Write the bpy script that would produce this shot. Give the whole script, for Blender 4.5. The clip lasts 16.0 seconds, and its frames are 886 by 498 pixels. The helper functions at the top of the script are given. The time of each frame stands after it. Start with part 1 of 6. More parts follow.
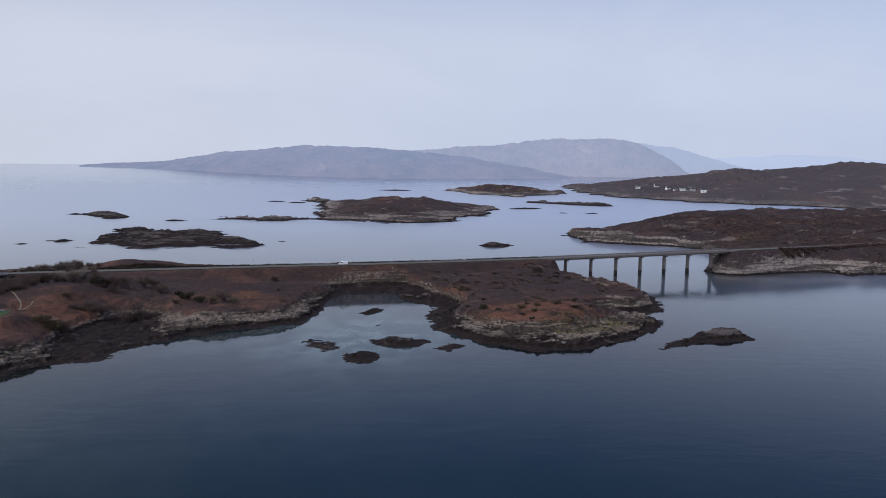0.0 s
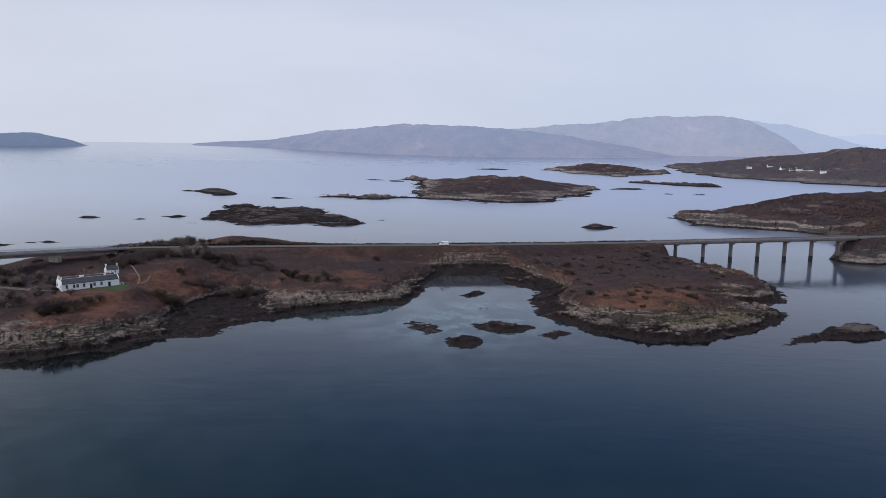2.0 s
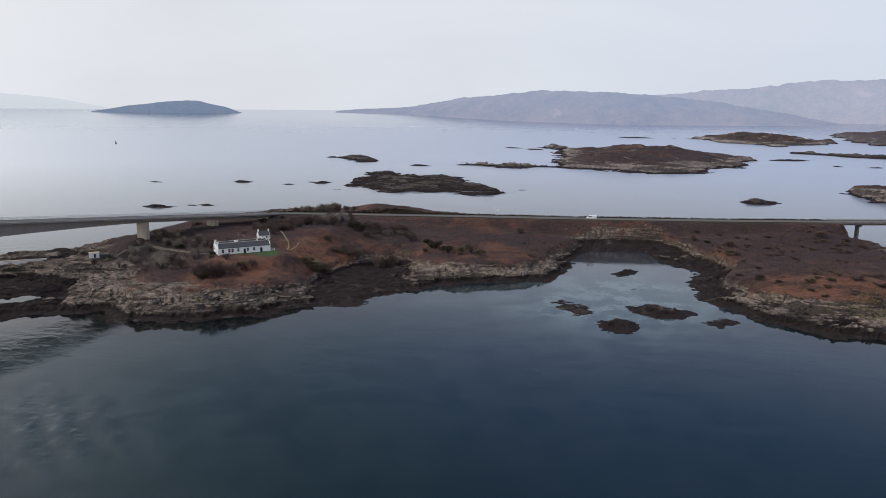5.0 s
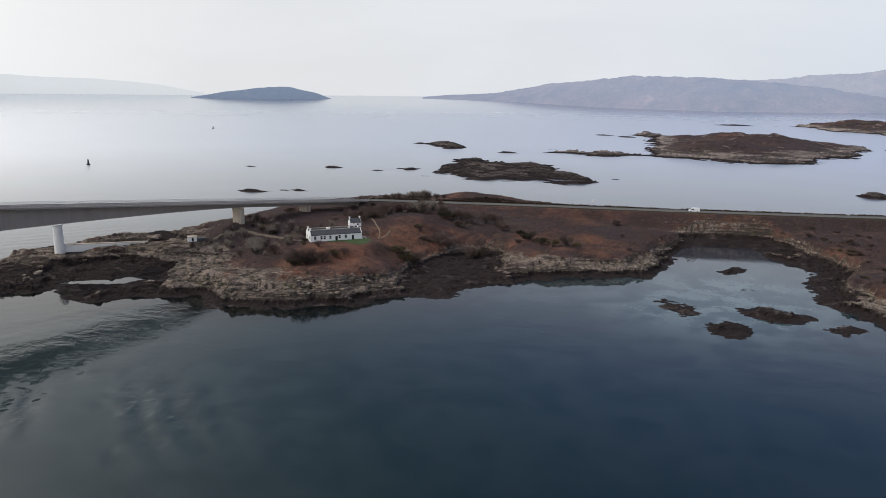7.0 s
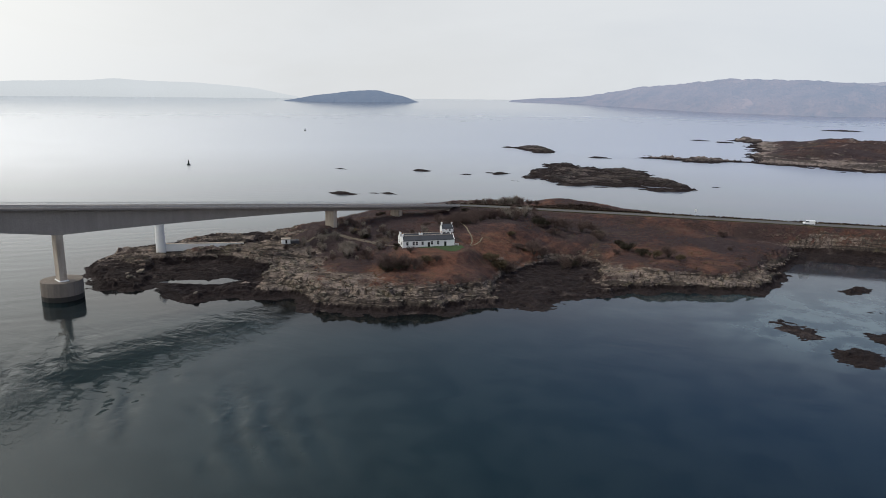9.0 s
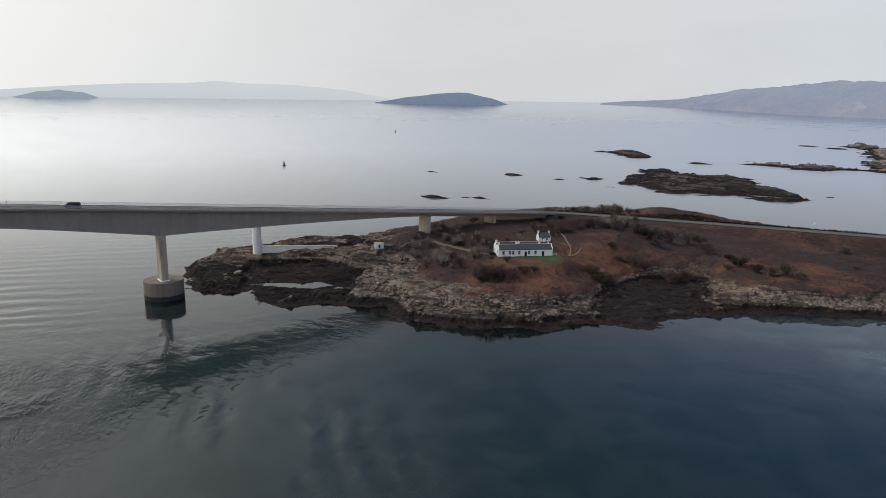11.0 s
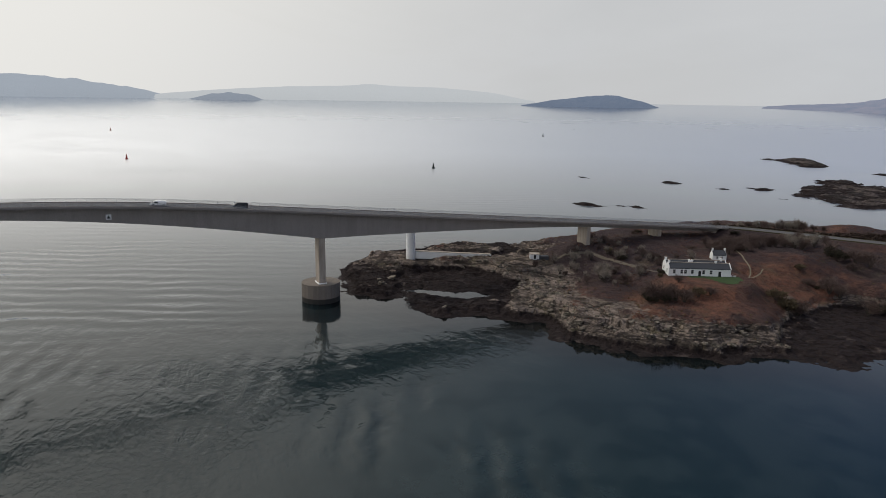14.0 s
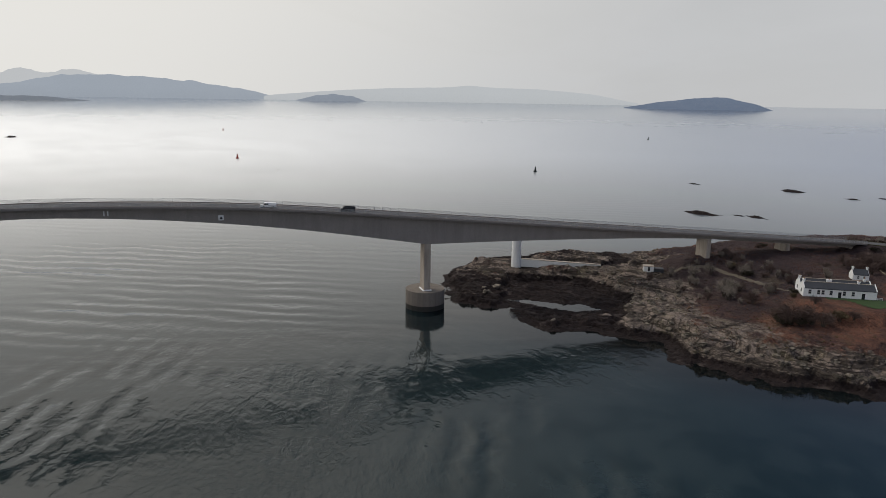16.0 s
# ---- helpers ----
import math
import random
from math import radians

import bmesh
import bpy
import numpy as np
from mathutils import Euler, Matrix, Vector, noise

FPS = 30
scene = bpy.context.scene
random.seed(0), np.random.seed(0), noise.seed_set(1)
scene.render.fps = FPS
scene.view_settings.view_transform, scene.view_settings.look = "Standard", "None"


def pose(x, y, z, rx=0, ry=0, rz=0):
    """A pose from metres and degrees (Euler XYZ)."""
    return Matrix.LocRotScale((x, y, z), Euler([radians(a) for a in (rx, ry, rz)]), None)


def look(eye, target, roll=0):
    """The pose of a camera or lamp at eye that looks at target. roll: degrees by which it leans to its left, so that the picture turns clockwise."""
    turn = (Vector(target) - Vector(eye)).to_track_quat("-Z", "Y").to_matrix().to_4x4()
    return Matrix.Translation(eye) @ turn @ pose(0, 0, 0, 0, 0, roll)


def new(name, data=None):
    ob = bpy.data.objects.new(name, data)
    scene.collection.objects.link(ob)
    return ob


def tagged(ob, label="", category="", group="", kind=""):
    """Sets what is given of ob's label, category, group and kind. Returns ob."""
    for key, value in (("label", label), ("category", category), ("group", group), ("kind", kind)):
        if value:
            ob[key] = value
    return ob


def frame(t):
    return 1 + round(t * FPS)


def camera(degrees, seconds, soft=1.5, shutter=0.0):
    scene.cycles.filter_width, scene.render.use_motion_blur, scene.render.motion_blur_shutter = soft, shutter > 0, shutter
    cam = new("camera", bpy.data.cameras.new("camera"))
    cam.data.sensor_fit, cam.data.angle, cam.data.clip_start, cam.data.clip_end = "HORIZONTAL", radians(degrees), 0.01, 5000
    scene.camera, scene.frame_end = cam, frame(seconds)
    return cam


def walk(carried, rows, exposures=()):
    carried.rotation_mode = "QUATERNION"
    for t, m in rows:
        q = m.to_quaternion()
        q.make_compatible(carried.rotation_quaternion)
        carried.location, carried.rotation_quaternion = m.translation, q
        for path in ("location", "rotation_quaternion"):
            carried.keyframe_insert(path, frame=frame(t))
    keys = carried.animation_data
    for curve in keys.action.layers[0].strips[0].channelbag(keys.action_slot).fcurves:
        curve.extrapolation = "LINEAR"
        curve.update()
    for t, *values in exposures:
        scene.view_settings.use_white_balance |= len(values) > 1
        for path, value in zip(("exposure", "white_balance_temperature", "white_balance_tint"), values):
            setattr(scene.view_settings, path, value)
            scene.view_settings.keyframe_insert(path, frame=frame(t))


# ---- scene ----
# seconds, eye in metres, then degrees of yaw, pitch and roll
PATH = [
    (0, 0.05, 0.01, 77.06, 0.023, -6.782, 0.681),
    (0.5, -1.05, 2.18, 77.14, 1.868, -7.219, 0.682),
    (1, -2.28, 4.43, 77.21, 3.967, -7.707, 0.681),
    (1.5, -3.53, 6.67, 77.28, 5.831, -8.132, 0.680),
    (2, -4.88, 8.93, 77.30, 7.721, -8.578, 0.674),
    (2.5, -6.33, 11.17, 77.33, 9.544, -9.024, 0.664),
    (3, -7.88, 13.36, 77.36, 11.376, -9.490, 0.648),
    (3.5, -9.48, 15.58, 77.33, 13.181, -9.936, 0.628),
    (4, -11.13, 17.82, 77.26, 15.004, -10.385, 0.606),
    (6.5, -20.67, 28.07, 77.16, 23.617, -12.388, 0.571),
    (7, -22.77, 29.80, 77.07, 25.330, -12.435, 0.590),
    (7.5, -24.90, 31.45, 77.01, 27.075, -12.379, 0.608),
    (8, -27.14, 32.96, 76.96, 28.771, -12.329, 0.617),
    (8.5, -29.41, 34.38, 76.95, 30.448, -12.273, 0.624),
    (9, -31.71, 35.78, 76.99, 32.121, -12.238, 0.632),
    (11.5, -44.34, 42.56, 77.49, 40.924, -12.124, 0.734),
    (12, -47.04, 43.48, 77.47, 42.801, -12.115, 0.760),
    (12.5, -49.72, 44.37, 77.47, 44.757, -12.109, 0.782),
    (13, -52.43, 45.16, 77.49, 46.668, -12.115, 0.800),
    (13.5, -55.10, 45.91, 77.51, 48.583, -12.106, 0.817),
    (14, -57.77, 46.56, 77.53, 50.516, -12.082, 0.834),
    (14.5, -60.51, 47.11, 77.54, 52.447, -12.056, 0.853),
    (15, -63.35, 47.60, 77.57, 54.344, -12.044, 0.875),
    (15.5, -66.23, 48.11, 77.59, 56.147, -12.085, 0.901),
    (16, -69.12, 48.61, 77.62, 58.311, -12.064, 0.927),
]
cam = camera(64.15, 16.0, soft=0.85)
walk(cam, [(t, pose(x, y, z, 90 + pitch, 0, yaw) @ pose(0, 0, 0, 0, 0, roll)) for t, x, y, z, yaw, pitch, roll in PATH],
     [(0.0, -0.02, 5660, 13.5), (2.0, 0.04, 5710, 13), (4.0, 0.15, 5960, 11), (7.0, 0.27, 6300, 9.5), (9.0, 0.19, 6300, 8), (12.5, -0.06, 6350, 8.5), (16.0, -0.27, 6400, 9)])

# ---- world, sun and exposure ----
SUN_AZ, SUN_EL = 110.0, 55.0        # degrees to the left of +y, degrees above the horizon
world = bpy.data.worlds.new("sky")
scene.world = world
world.use_nodes = True
wn, wl = world.node_tree.nodes, world.node_tree.links
wn.clear()


def wnode(kind, **values):
    n = wn.new(kind)
    for k, v in values.items():
        n.inputs[k].default_value = v
    return n


w_out, w_bg = wnode("ShaderNodeOutputWorld"), wnode("ShaderNodeBackground", Strength=1.0)
w_sky = wn.new("ShaderNodeTexSky")
w_sky.sky_type, w_sky.sun_disc = "NISHITA", False
w_sky.sun_elevation, w_sky.sun_rotation = radians(SUN_EL), radians(-SUN_AZ)
w_sky.air_density, w_sky.dust_density, w_sky.ozone_density = 1.0, 3.0, 1.0
w_co = wn.new("ShaderNodeTexCoord")


def wmath(op, a, b=0.0, clamp=False):
    m = wn.new("ShaderNodeMath")
    m.operation, m.use_clamp = op, clamp
    for i, v in enumerate((a, b)):
        if isinstance(v, (int, float)):
            m.inputs[i].default_value = v
        else:
            wl.new(v, m.inputs[i])
    return m.outputs[0]


def wrange(v, a, b, c, d):
    m = wn.new("ShaderNodeMapRange")
    m.interpolation_type = "SMOOTHSTEP"
    for k, x in (("From Min", a), ("From Max", b), ("To Min", c), ("To Max", d)):
        m.inputs[k].default_value = x
    wl.new(v, m.inputs["Value"])
    return m.outputs["Result"]


def wmix(fac, a, b, blend="MIX"):
    m = wn.new("ShaderNodeMix")
    m.data_type, m.blend_type = "RGBA", blend
    for i, v in ((0, fac), (6, a), (7, b)):
        if isinstance(v, tuple):
            m.inputs[i].default_value = (*v, 1)
        elif isinstance(v, float):
            m.inputs[i].default_value = v
        else:
            wl.new(v, m.inputs[i])
    return m.outputs[2]


w_xyz, w_dot = wn.new("ShaderNodeSeparateXYZ"), wn.new("ShaderNodeVectorMath")
wl.new(w_co.outputs["Generated"], w_xyz.inputs[0])
w_dot.operation = "DOT_PRODUCT"
w_dot.inputs[1].default_value = (-math.sin(radians(SUN_AZ)) * 0.87, math.cos(radians(SUN_AZ)) * 0.87, 0.50)
wl.new(w_co.outputs["Generated"], w_dot.inputs[0])
toward = w_dot.outputs["Value"]
w_map = wn.new("ShaderNodeMapping")
w_map.inputs["Scale"].default_value = (1.0, 1.0, 3.0)
w_noise = wnode("ShaderNodeTexNoise", Scale=2.1, Detail=7.0, Roughness=0.55, Distortion=0.5)
wl.new(w_co.outputs["Generated"], w_map.inputs["Vector"])
wl.new(w_map.outputs["Vector"], w_noise.inputs["Vector"])
cloudy = wrange(w_noise.outputs["Fac"], 0.35, 0.65, 0.0, 1.0)
glow = wrange(toward, 0.34, 0.94, 0.0, 1.0)
south = wrange(w_xyz.outputs["Y"], -0.85, 0.05, 1.0, 0.0)
blue = wmix(1.0, w_sky.outputs["Color"], (0.042, 0.066, 0.114), "MULTIPLY")
blue = wmix(wrange(toward, -0.05, 0.50, 0.0, 1.0), blue, wmix(1.0, blue, (0.80, 0.70, 0.48), "MULTIPLY"))
veil = wmix(glow, wmix(wrange(toward, -0.75, 0.35, 0.0, 1.0), (0.600, 0.632, 0.685), (0.678, 0.672, 0.668)), (0.98, 0.945, 0.885))
veil = wmix(wmath("MULTIPLY", cloudy, 0.32), veil, wmix(glow, (0.66, 0.67, 0.69), (1.0, 0.97, 0.93)))
veil = wmix(wmath("MULTIPLY", south, 0.8), veil, (1.05, 1.06, 1.10))
# the brighter cloud before the hidden sun
core = wmath("MULTIPLY", wrange(toward, 0.62, 1.0, 0.0, 1.0), wrange(w_xyz.outputs["Z"], 0.30, 0.55, 0.0, 1.0))
veil = wmix(core, veil, (1.80, 1.69, 1.54))
low = wrange(w_xyz.outputs["Z"], 0.13, 0.43, 0.97, 0.13)
thick = wmath("ADD", wmath("ADD", low, wmath("MULTIPLY", south, 0.6)), wmath("MULTIPLY", glow, 0.9), True)
thick = wmath("ADD", thick, wmath("MULTIPLY", wmath("SUBTRACT", cloudy, 0.5), 0.06), True)
wl.new(wmix(thick, blue, veil), w_bg.inputs["Color"])
wl.new(w_bg.outputs["Background"], w_out.inputs["Surface"])

sun = new("sun", bpy.data.lights.new("sun", "SUN"))
sun.data.energy, sun.data.angle, sun.data.color = 1.32, radians(20), (1.0, 0.93, 0.84)
sa, se = radians(SUN_AZ), radians(SUN_EL)
sun.matrix_world = look((0, 0, 300), (300 * math.sin(sa) * math.cos(se), -300 * math.cos(sa) * math.cos(se), 300 - 300 * math.sin(se)))


# ---- materials ----
def material(name, rough=0.9, metal=0.0, spec=0.3):
    m = bpy.data.materials.new(name)
    m.use_nodes = True
    b = m.node_tree.nodes["Principled BSDF"]
    b.inputs["Roughness"].default_value, b.inputs["Metallic"].default_value = rough, metal
    b.inputs["Specular IOR Level"].default_value = spec
    return m, m.node_tree.nodes, m.node_tree.links, b


def noise_fac(n, l, scale, detail=5.0, rough=0.55, lo=0.4, hi=0.6, stretch=None, distort=0.0, seed=0.0, turn=0.0):
    """A noise between 0 and 1 in world metres, with soft limits lo and hi."""
    geo, t, r = n.new("ShaderNodeNewGeometry"), n.new("ShaderNodeTexNoise"), n.new("ShaderNodeMapRange")
    t.inputs["Scale"].default_value, t.inputs["Detail"].default_value = scale, detail
    t.inputs["Roughness"].default_value, t.inputs["Distortion"].default_value = rough, distort
    mp = n.new("ShaderNodeMapping")
    mp.inputs["Location"].default_value = (seed * 37.0, seed * 11.0, seed * 5.0)
    mp.inputs["Scale"].default_value = stretch or (1, 1, 1)
    turned_ = n.new("ShaderNodeMapping")
    turned_.inputs["Rotation"].default_value = (0, 0, radians(turn))
    l.new(geo.outputs["Position"], turned_.inputs["Vector"])
    l.new(turned_.outputs["Vector"], mp.inputs["Vector"])
    l.new(mp.outputs["Vector"], t.inputs["Vector"])
    l.new(t.outputs["Fac"], r.inputs["Value"])
    r.inputs["From Min"].default_value, r.inputs["From Max"].default_value = lo, hi
    return r.outputs["Result"]


def mix(n, l, fac, a, b):
    m = n.new("ShaderNodeMix")
    m.data_type = "RGBA"
    for i, v in ((0, fac), (6, a), (7, b)):
        if isinstance(v, (tuple, float)):
            m.inputs[i].default_value = (*v, 1) if isinstance(v, tuple) else v
        else:
            l.new(v, m.inputs[i])
    return m.outputs[2]


def maths(n, l, op, a, b=0.0, clamp=False):
    m = n.new("ShaderNodeMath")
    m.operation, m.use_clamp = op, clamp
    for i, v in enumerate((a, b)):
        if isinstance(v, (int, float)):
            m.inputs[i].default_value = v
        else:
            l.new(v, m.inputs[i])
    return m.outputs[0]


def bump(n, l, b, height, strength, distance):
    x = n.new("ShaderNodeBump")
    x.inputs["Strength"].default_value, x.inputs["Distance"].default_value = strength, distance
    l.new(height, x.inputs["Height"])
    l.new(x.outputs["Normal"], b.inputs["Normal"])
    return x


def plain(name, colour, rough=0.8, scale=1.5, vary=0.25, metal=0.0, relief=0.02, spec=0.3):
    """A paint or stone with faint stains at two scales and a fine relief."""
    m, n, l, b = material(name, rough, metal, spec)
    big, small = noise_fac(n, l, scale * 0.3, lo=0.3, hi=0.7), noise_fac(n, l, scale * 3, lo=0.3, hi=0.7, seed=1)
    dark = tuple(c * (1 - vary) for c in colour)
    c = mix(n, l, maths(n, l, "MULTIPLY", maths(n, l, "ADD", big, small), 0.5), dark, colour)
    l.new(c, b.inputs["Base Color"])
    bump(n, l, b, small, 0.4, relief)
    return m


def land_material(name, weed_top=2.0, rock_top=3.2, rock=(0.250, 0.200, 0.166), veg=1.0, grass=0.5, scale=1.0, lichen_=0.25, rust=0.0, pale=0.0, fleck=0.0):
    """Shore and moor: dark weed below the tide mark, bare rock above it, then bracken, heather and grass."""
    m, n, l, b = material(name, 0.93, 0, 0.2)
    geo, xyz = n.new("ShaderNodeNewGeometry"), n.new("ShaderNodeSeparateXYZ")
    l.new(geo.outputs["Position"], xyz.inputs[0])
    z = xyz.outputs["Z"]
    nrm = n.new("ShaderNodeSeparateXYZ")
    l.new(geo.outputs["Normal"], nrm.inputs[0])
    k = 1.0 / scale
    blotch = noise_fac(n, l, 0.055 * k, 6, 0.6, 0.25, 0.75)
    fine = noise_fac(n, l, 0.45 * k, 6, 0.65, 0.25, 0.75, seed=2)
    grain = noise_fac(n, l, 2.4 * k, 4, 0.6, 0.3, 0.7, seed=3)
    strata = noise_fac(n, l, 0.20 * k, 6, 0.66, 0.44, 0.56, (0.22, 0.34, 3.2), 0.9, 4)
    bench = noise_fac(n, l, 0.20 * k, 4, 0.6, 0.50, 0.545, (0.14, 0.22, 2.4), 0.8, 21)
    # rock
    crack = n.new("ShaderNodeTexVoronoi")
    crack.feature = "DISTANCE_TO_EDGE"
    crack.inputs["Scale"].default_value = 0.30 * k
    cm = n.new("ShaderNodeMapping")
    cm.inputs["Scale"].default_value = (0.75, 1.2, 1.7)
    warp = n.new("ShaderNodeTexNoise")
    warp.inputs["Scale"].default_value, warp.inputs["Detail"].default_value = 0.3 * k, 3
    wadd = n.new("ShaderNodeVectorMath")
    wadd.operation = "MULTIPLY_ADD"
    wadd.inputs[1].default_value = (3 * scale, 3 * scale, 3 * scale)
    l.new(geo.outputs["Position"], warp.inputs["Vector"])
    l.new(warp.outputs["Color"], wadd.inputs[0])
    l.new(geo.outputs["Position"], wadd.inputs[2])
    l.new(wadd.outputs[0], cm.inputs["Vector"])
    l.new(cm.outputs[0], crack.inputs["Vector"])
    joint = n.new("ShaderNodeMapRange")
    joint.inputs["From Max"].default_value = 0.10
    l.new(crack.outputs["Distance"], joint.inputs["Value"])
    dk = tuple(c * 0.34 for c in rock)
    lt = (rock[0] * 1.35, rock[1] * 1.33, rock[2] * 1.28)
    rc = mix(n, l, strata, dk, rock)
    rc = mix(n, l, maths(n, l, "MULTIPLY", noise_fac(n, l, 0.17 * k, 7, 0.7, 0.50, 0.64, (1, 1, 2.2), 0.6, 13), 0.75), rc, tuple(c * 0.26 for c in rock))
    rc = mix(n, l, maths(n, l, "MULTIPLY", fine, grain), rc, lt)
    rc = mix(n, l, maths(n, l, "ADD", maths(n, l, "MULTIPLY", joint.outputs[0], 0.6), 0.4), tuple(c * 0.18 for c in rock), rc)
    rc = mix(n, l, maths(n, l, "MULTIPLY", bench, 0.85), rc, tuple(c * 0.16 for c in rock))
    steep = n.new("ShaderNodeMapRange")
    steep.inputs["From Min"].default_value, steep.inputs["From Max"].default_value = 0.85, 0.55
    l.new(nrm.outputs["Z"], steep.inputs["Value"])
    fissure = noise_fac(n, l, 0.55 * k, 5, 0.6, 0.50, 0.58, (1, 1, 0.10), 0.4, 17)
    rc = mix(n, l, maths(n, l, "MULTIPLY", maths(n, l, "MULTIPLY", fissure, steep.outputs[0]), 0.8 if scale == 1.0 else 0.0), rc, tuple(c * 0.2 for c in rock))
    lichen = noise_fac(n, l, 0.12 * k, 6, 0.7, 0.56, 0.66, seed=6)
    rc = mix(n, l, maths(n, l, "MULTIPLY", lichen, lichen_), rc, (0.20, 0.175, 0.085))
    # weed
    wc = mix(n, l, fine, (0.010, 0.007, 0.007), (0.030, 0.020, 0.018))
    wc = mix(n, l, noise_fac(n, l, 0.11 * k, 7, 0.7, 0.57, 0.66, seed=7), wc, (0.072, 0.056, 0.050))
    # growth
    bracken = mix(n, l, grain, (0.092, 0.042, 0.029), (0.218, 0.100, 0.062))
    heather = mix(n, l, grain, (0.024, 0.016, 0.018), (0.072, 0.048, 0.048))
    tussock = mix(n, l, grain, (0.055, 0.043, 0.022), (0.130, 0.104, 0.060))
    heath = n.new("ShaderNodeAttribute")
    heath.attribute_name = "heath"
    rusty = maths(n, l, "SUBTRACT", noise_fac(n, l, 0.030 * k, 8, 0.68, 0.46 - rust, 0.58 - rust, seed=8), maths(n, l, "MULTIPLY", heath.outputs["Fac"], 0.85), True)
    vc = mix(n, l, rusty, heather, bracken)
    vc = mix(n, l, maths(n, l, "MULTIPLY", noise_fac(n, l, 0.075 * k, 6, 0.65, 0.54, 0.66, seed=9), grass), vc, tussock)
    vc = mix(n, l, maths(n, l, "MULTIPLY", noise_fac(n, l, 0.055 * k, 8, 0.70, 0.50, 0.60, seed=10), 0.75), vc, (0.030, 0.021, 0.019))
    vc = mix(n, l, maths(n, l, "MULTIPLY", noise_fac(n, l, 0.09 * k, 6, 0.7, 0.60, 0.68, seed=12), 0.6), vc, (0.052, 0.048, 0.020))
    vc = mix(n, l, maths(n, l, "MULTIPLY", noise_fac(n, l, 0.20 * k, 7, 0.72, 0.47, 0.62, seed=23), 0.5), vc, (0.034, 0.023, 0.020))
    vc = mix(n, l, maths(n, l, "MULTIPLY", noise_fac(n, l, 0.30 * k, 6, 0.7, 0.57, 0.66, seed=24), 0.45), vc, (0.150, 0.105, 0.072))
    deep_heather = maths(n, l, "ADD", maths(n, l, "MULTIPLY", noise_fac(n, l, 0.026 * k, 8, 0.66, 0.44, 0.55, seed=33), 0.78), maths(n, l, "MINIMUM", heath.outputs["Fac"], 0.0), True)
    vc = mix(n, l, deep_heather, vc, mix(n, l, grain, (0.024, 0.016, 0.017), (0.066, 0.044, 0.042)))
    bare, weedy = n.new("ShaderNodeAttribute"), n.new("ShaderNodeAttribute")
    bare.attribute_name, weedy.attribute_name = "bare", "weedy"
    # zones by height, broken up by noise, and bare rock where it is steep
    up = maths(n, l, "ADD", z, maths(n, l, "MULTIPLY", maths(n, l, "SUBTRACT", blotch, 0.5), 4.4))
    up = maths(n, l, "ADD", up, maths(n, l, "MULTIPLY", maths(n, l, "SUBTRACT", fine, 0.5), 2.6))
    z_veg = n.new("ShaderNodeMapRange")
    z_veg.inputs["From Min"].default_value, z_veg.inputs["From Max"].default_value = rock_top - 0.5, rock_top + 0.7
    up = maths(n, l, "SUBTRACT", up, maths(n, l, "MULTIPLY", bare.outputs["Fac"], 5.2))
    l.new(up, z_veg.inputs["Value"])
    flat = n.new("ShaderNodeMapRange")
    flat.inputs["From Min"].default_value, flat.inputs["From Max"].default_value = 0.38, 0.58
    l.new(nrm.outputs["Z"], flat.inputs["Value"])
    is_veg = maths(n, l, "MULTIPLY", maths(n, l, "MULTIPLY", z_veg.outputs[0], flat.outputs[0]), veg)
    low = maths(n, l, "ADD", z, maths(n, l, "MULTIPLY", maths(n, l, "SUBTRACT", fine, 0.5), 1.3))
    low = maths(n, l, "SUBTRACT", low, maths(n, l, "MULTIPLY", weedy.outputs["Fac"], 1.8))
    z_weed = n.new("ShaderNodeMapRange")
    z_weed.inputs["From Min"].default_value, z_weed.inputs["From Max"].default_value = weed_top - 0.25, weed_top + 0.35
    l.new(low, z_weed.inputs["Value"])
    c = mix(n, l, is_veg, rc, vc)
    if fleck:
        spots = noise_fac(n, l, 0.07 * k, 7, 0.68, 0.585, 0.63, (0.8, 1.0, 2.5), 0.4, 31)
        c = mix(n, l, maths(n, l, "MULTIPLY", spots, fleck), c, (0.25, 0.205, 0.18))
    # haze of distance painted into the base colour as a flat greyish mauve
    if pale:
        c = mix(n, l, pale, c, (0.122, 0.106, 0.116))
    c = mix(n, l, z_weed.outputs[0], wc, c)
    l.new(c, b.inputs["Base Color"])
    hgt = maths(n, l, "ADD", maths(n, l, "ADD", fine, maths(n, l, "MULTIPLY", grain, 0.4)), maths(n, l, "MULTIPLY", joint.outputs[0], 0.5))
    bump(n, l, b, hgt, 0.9, 0.75 * scale)
    return m


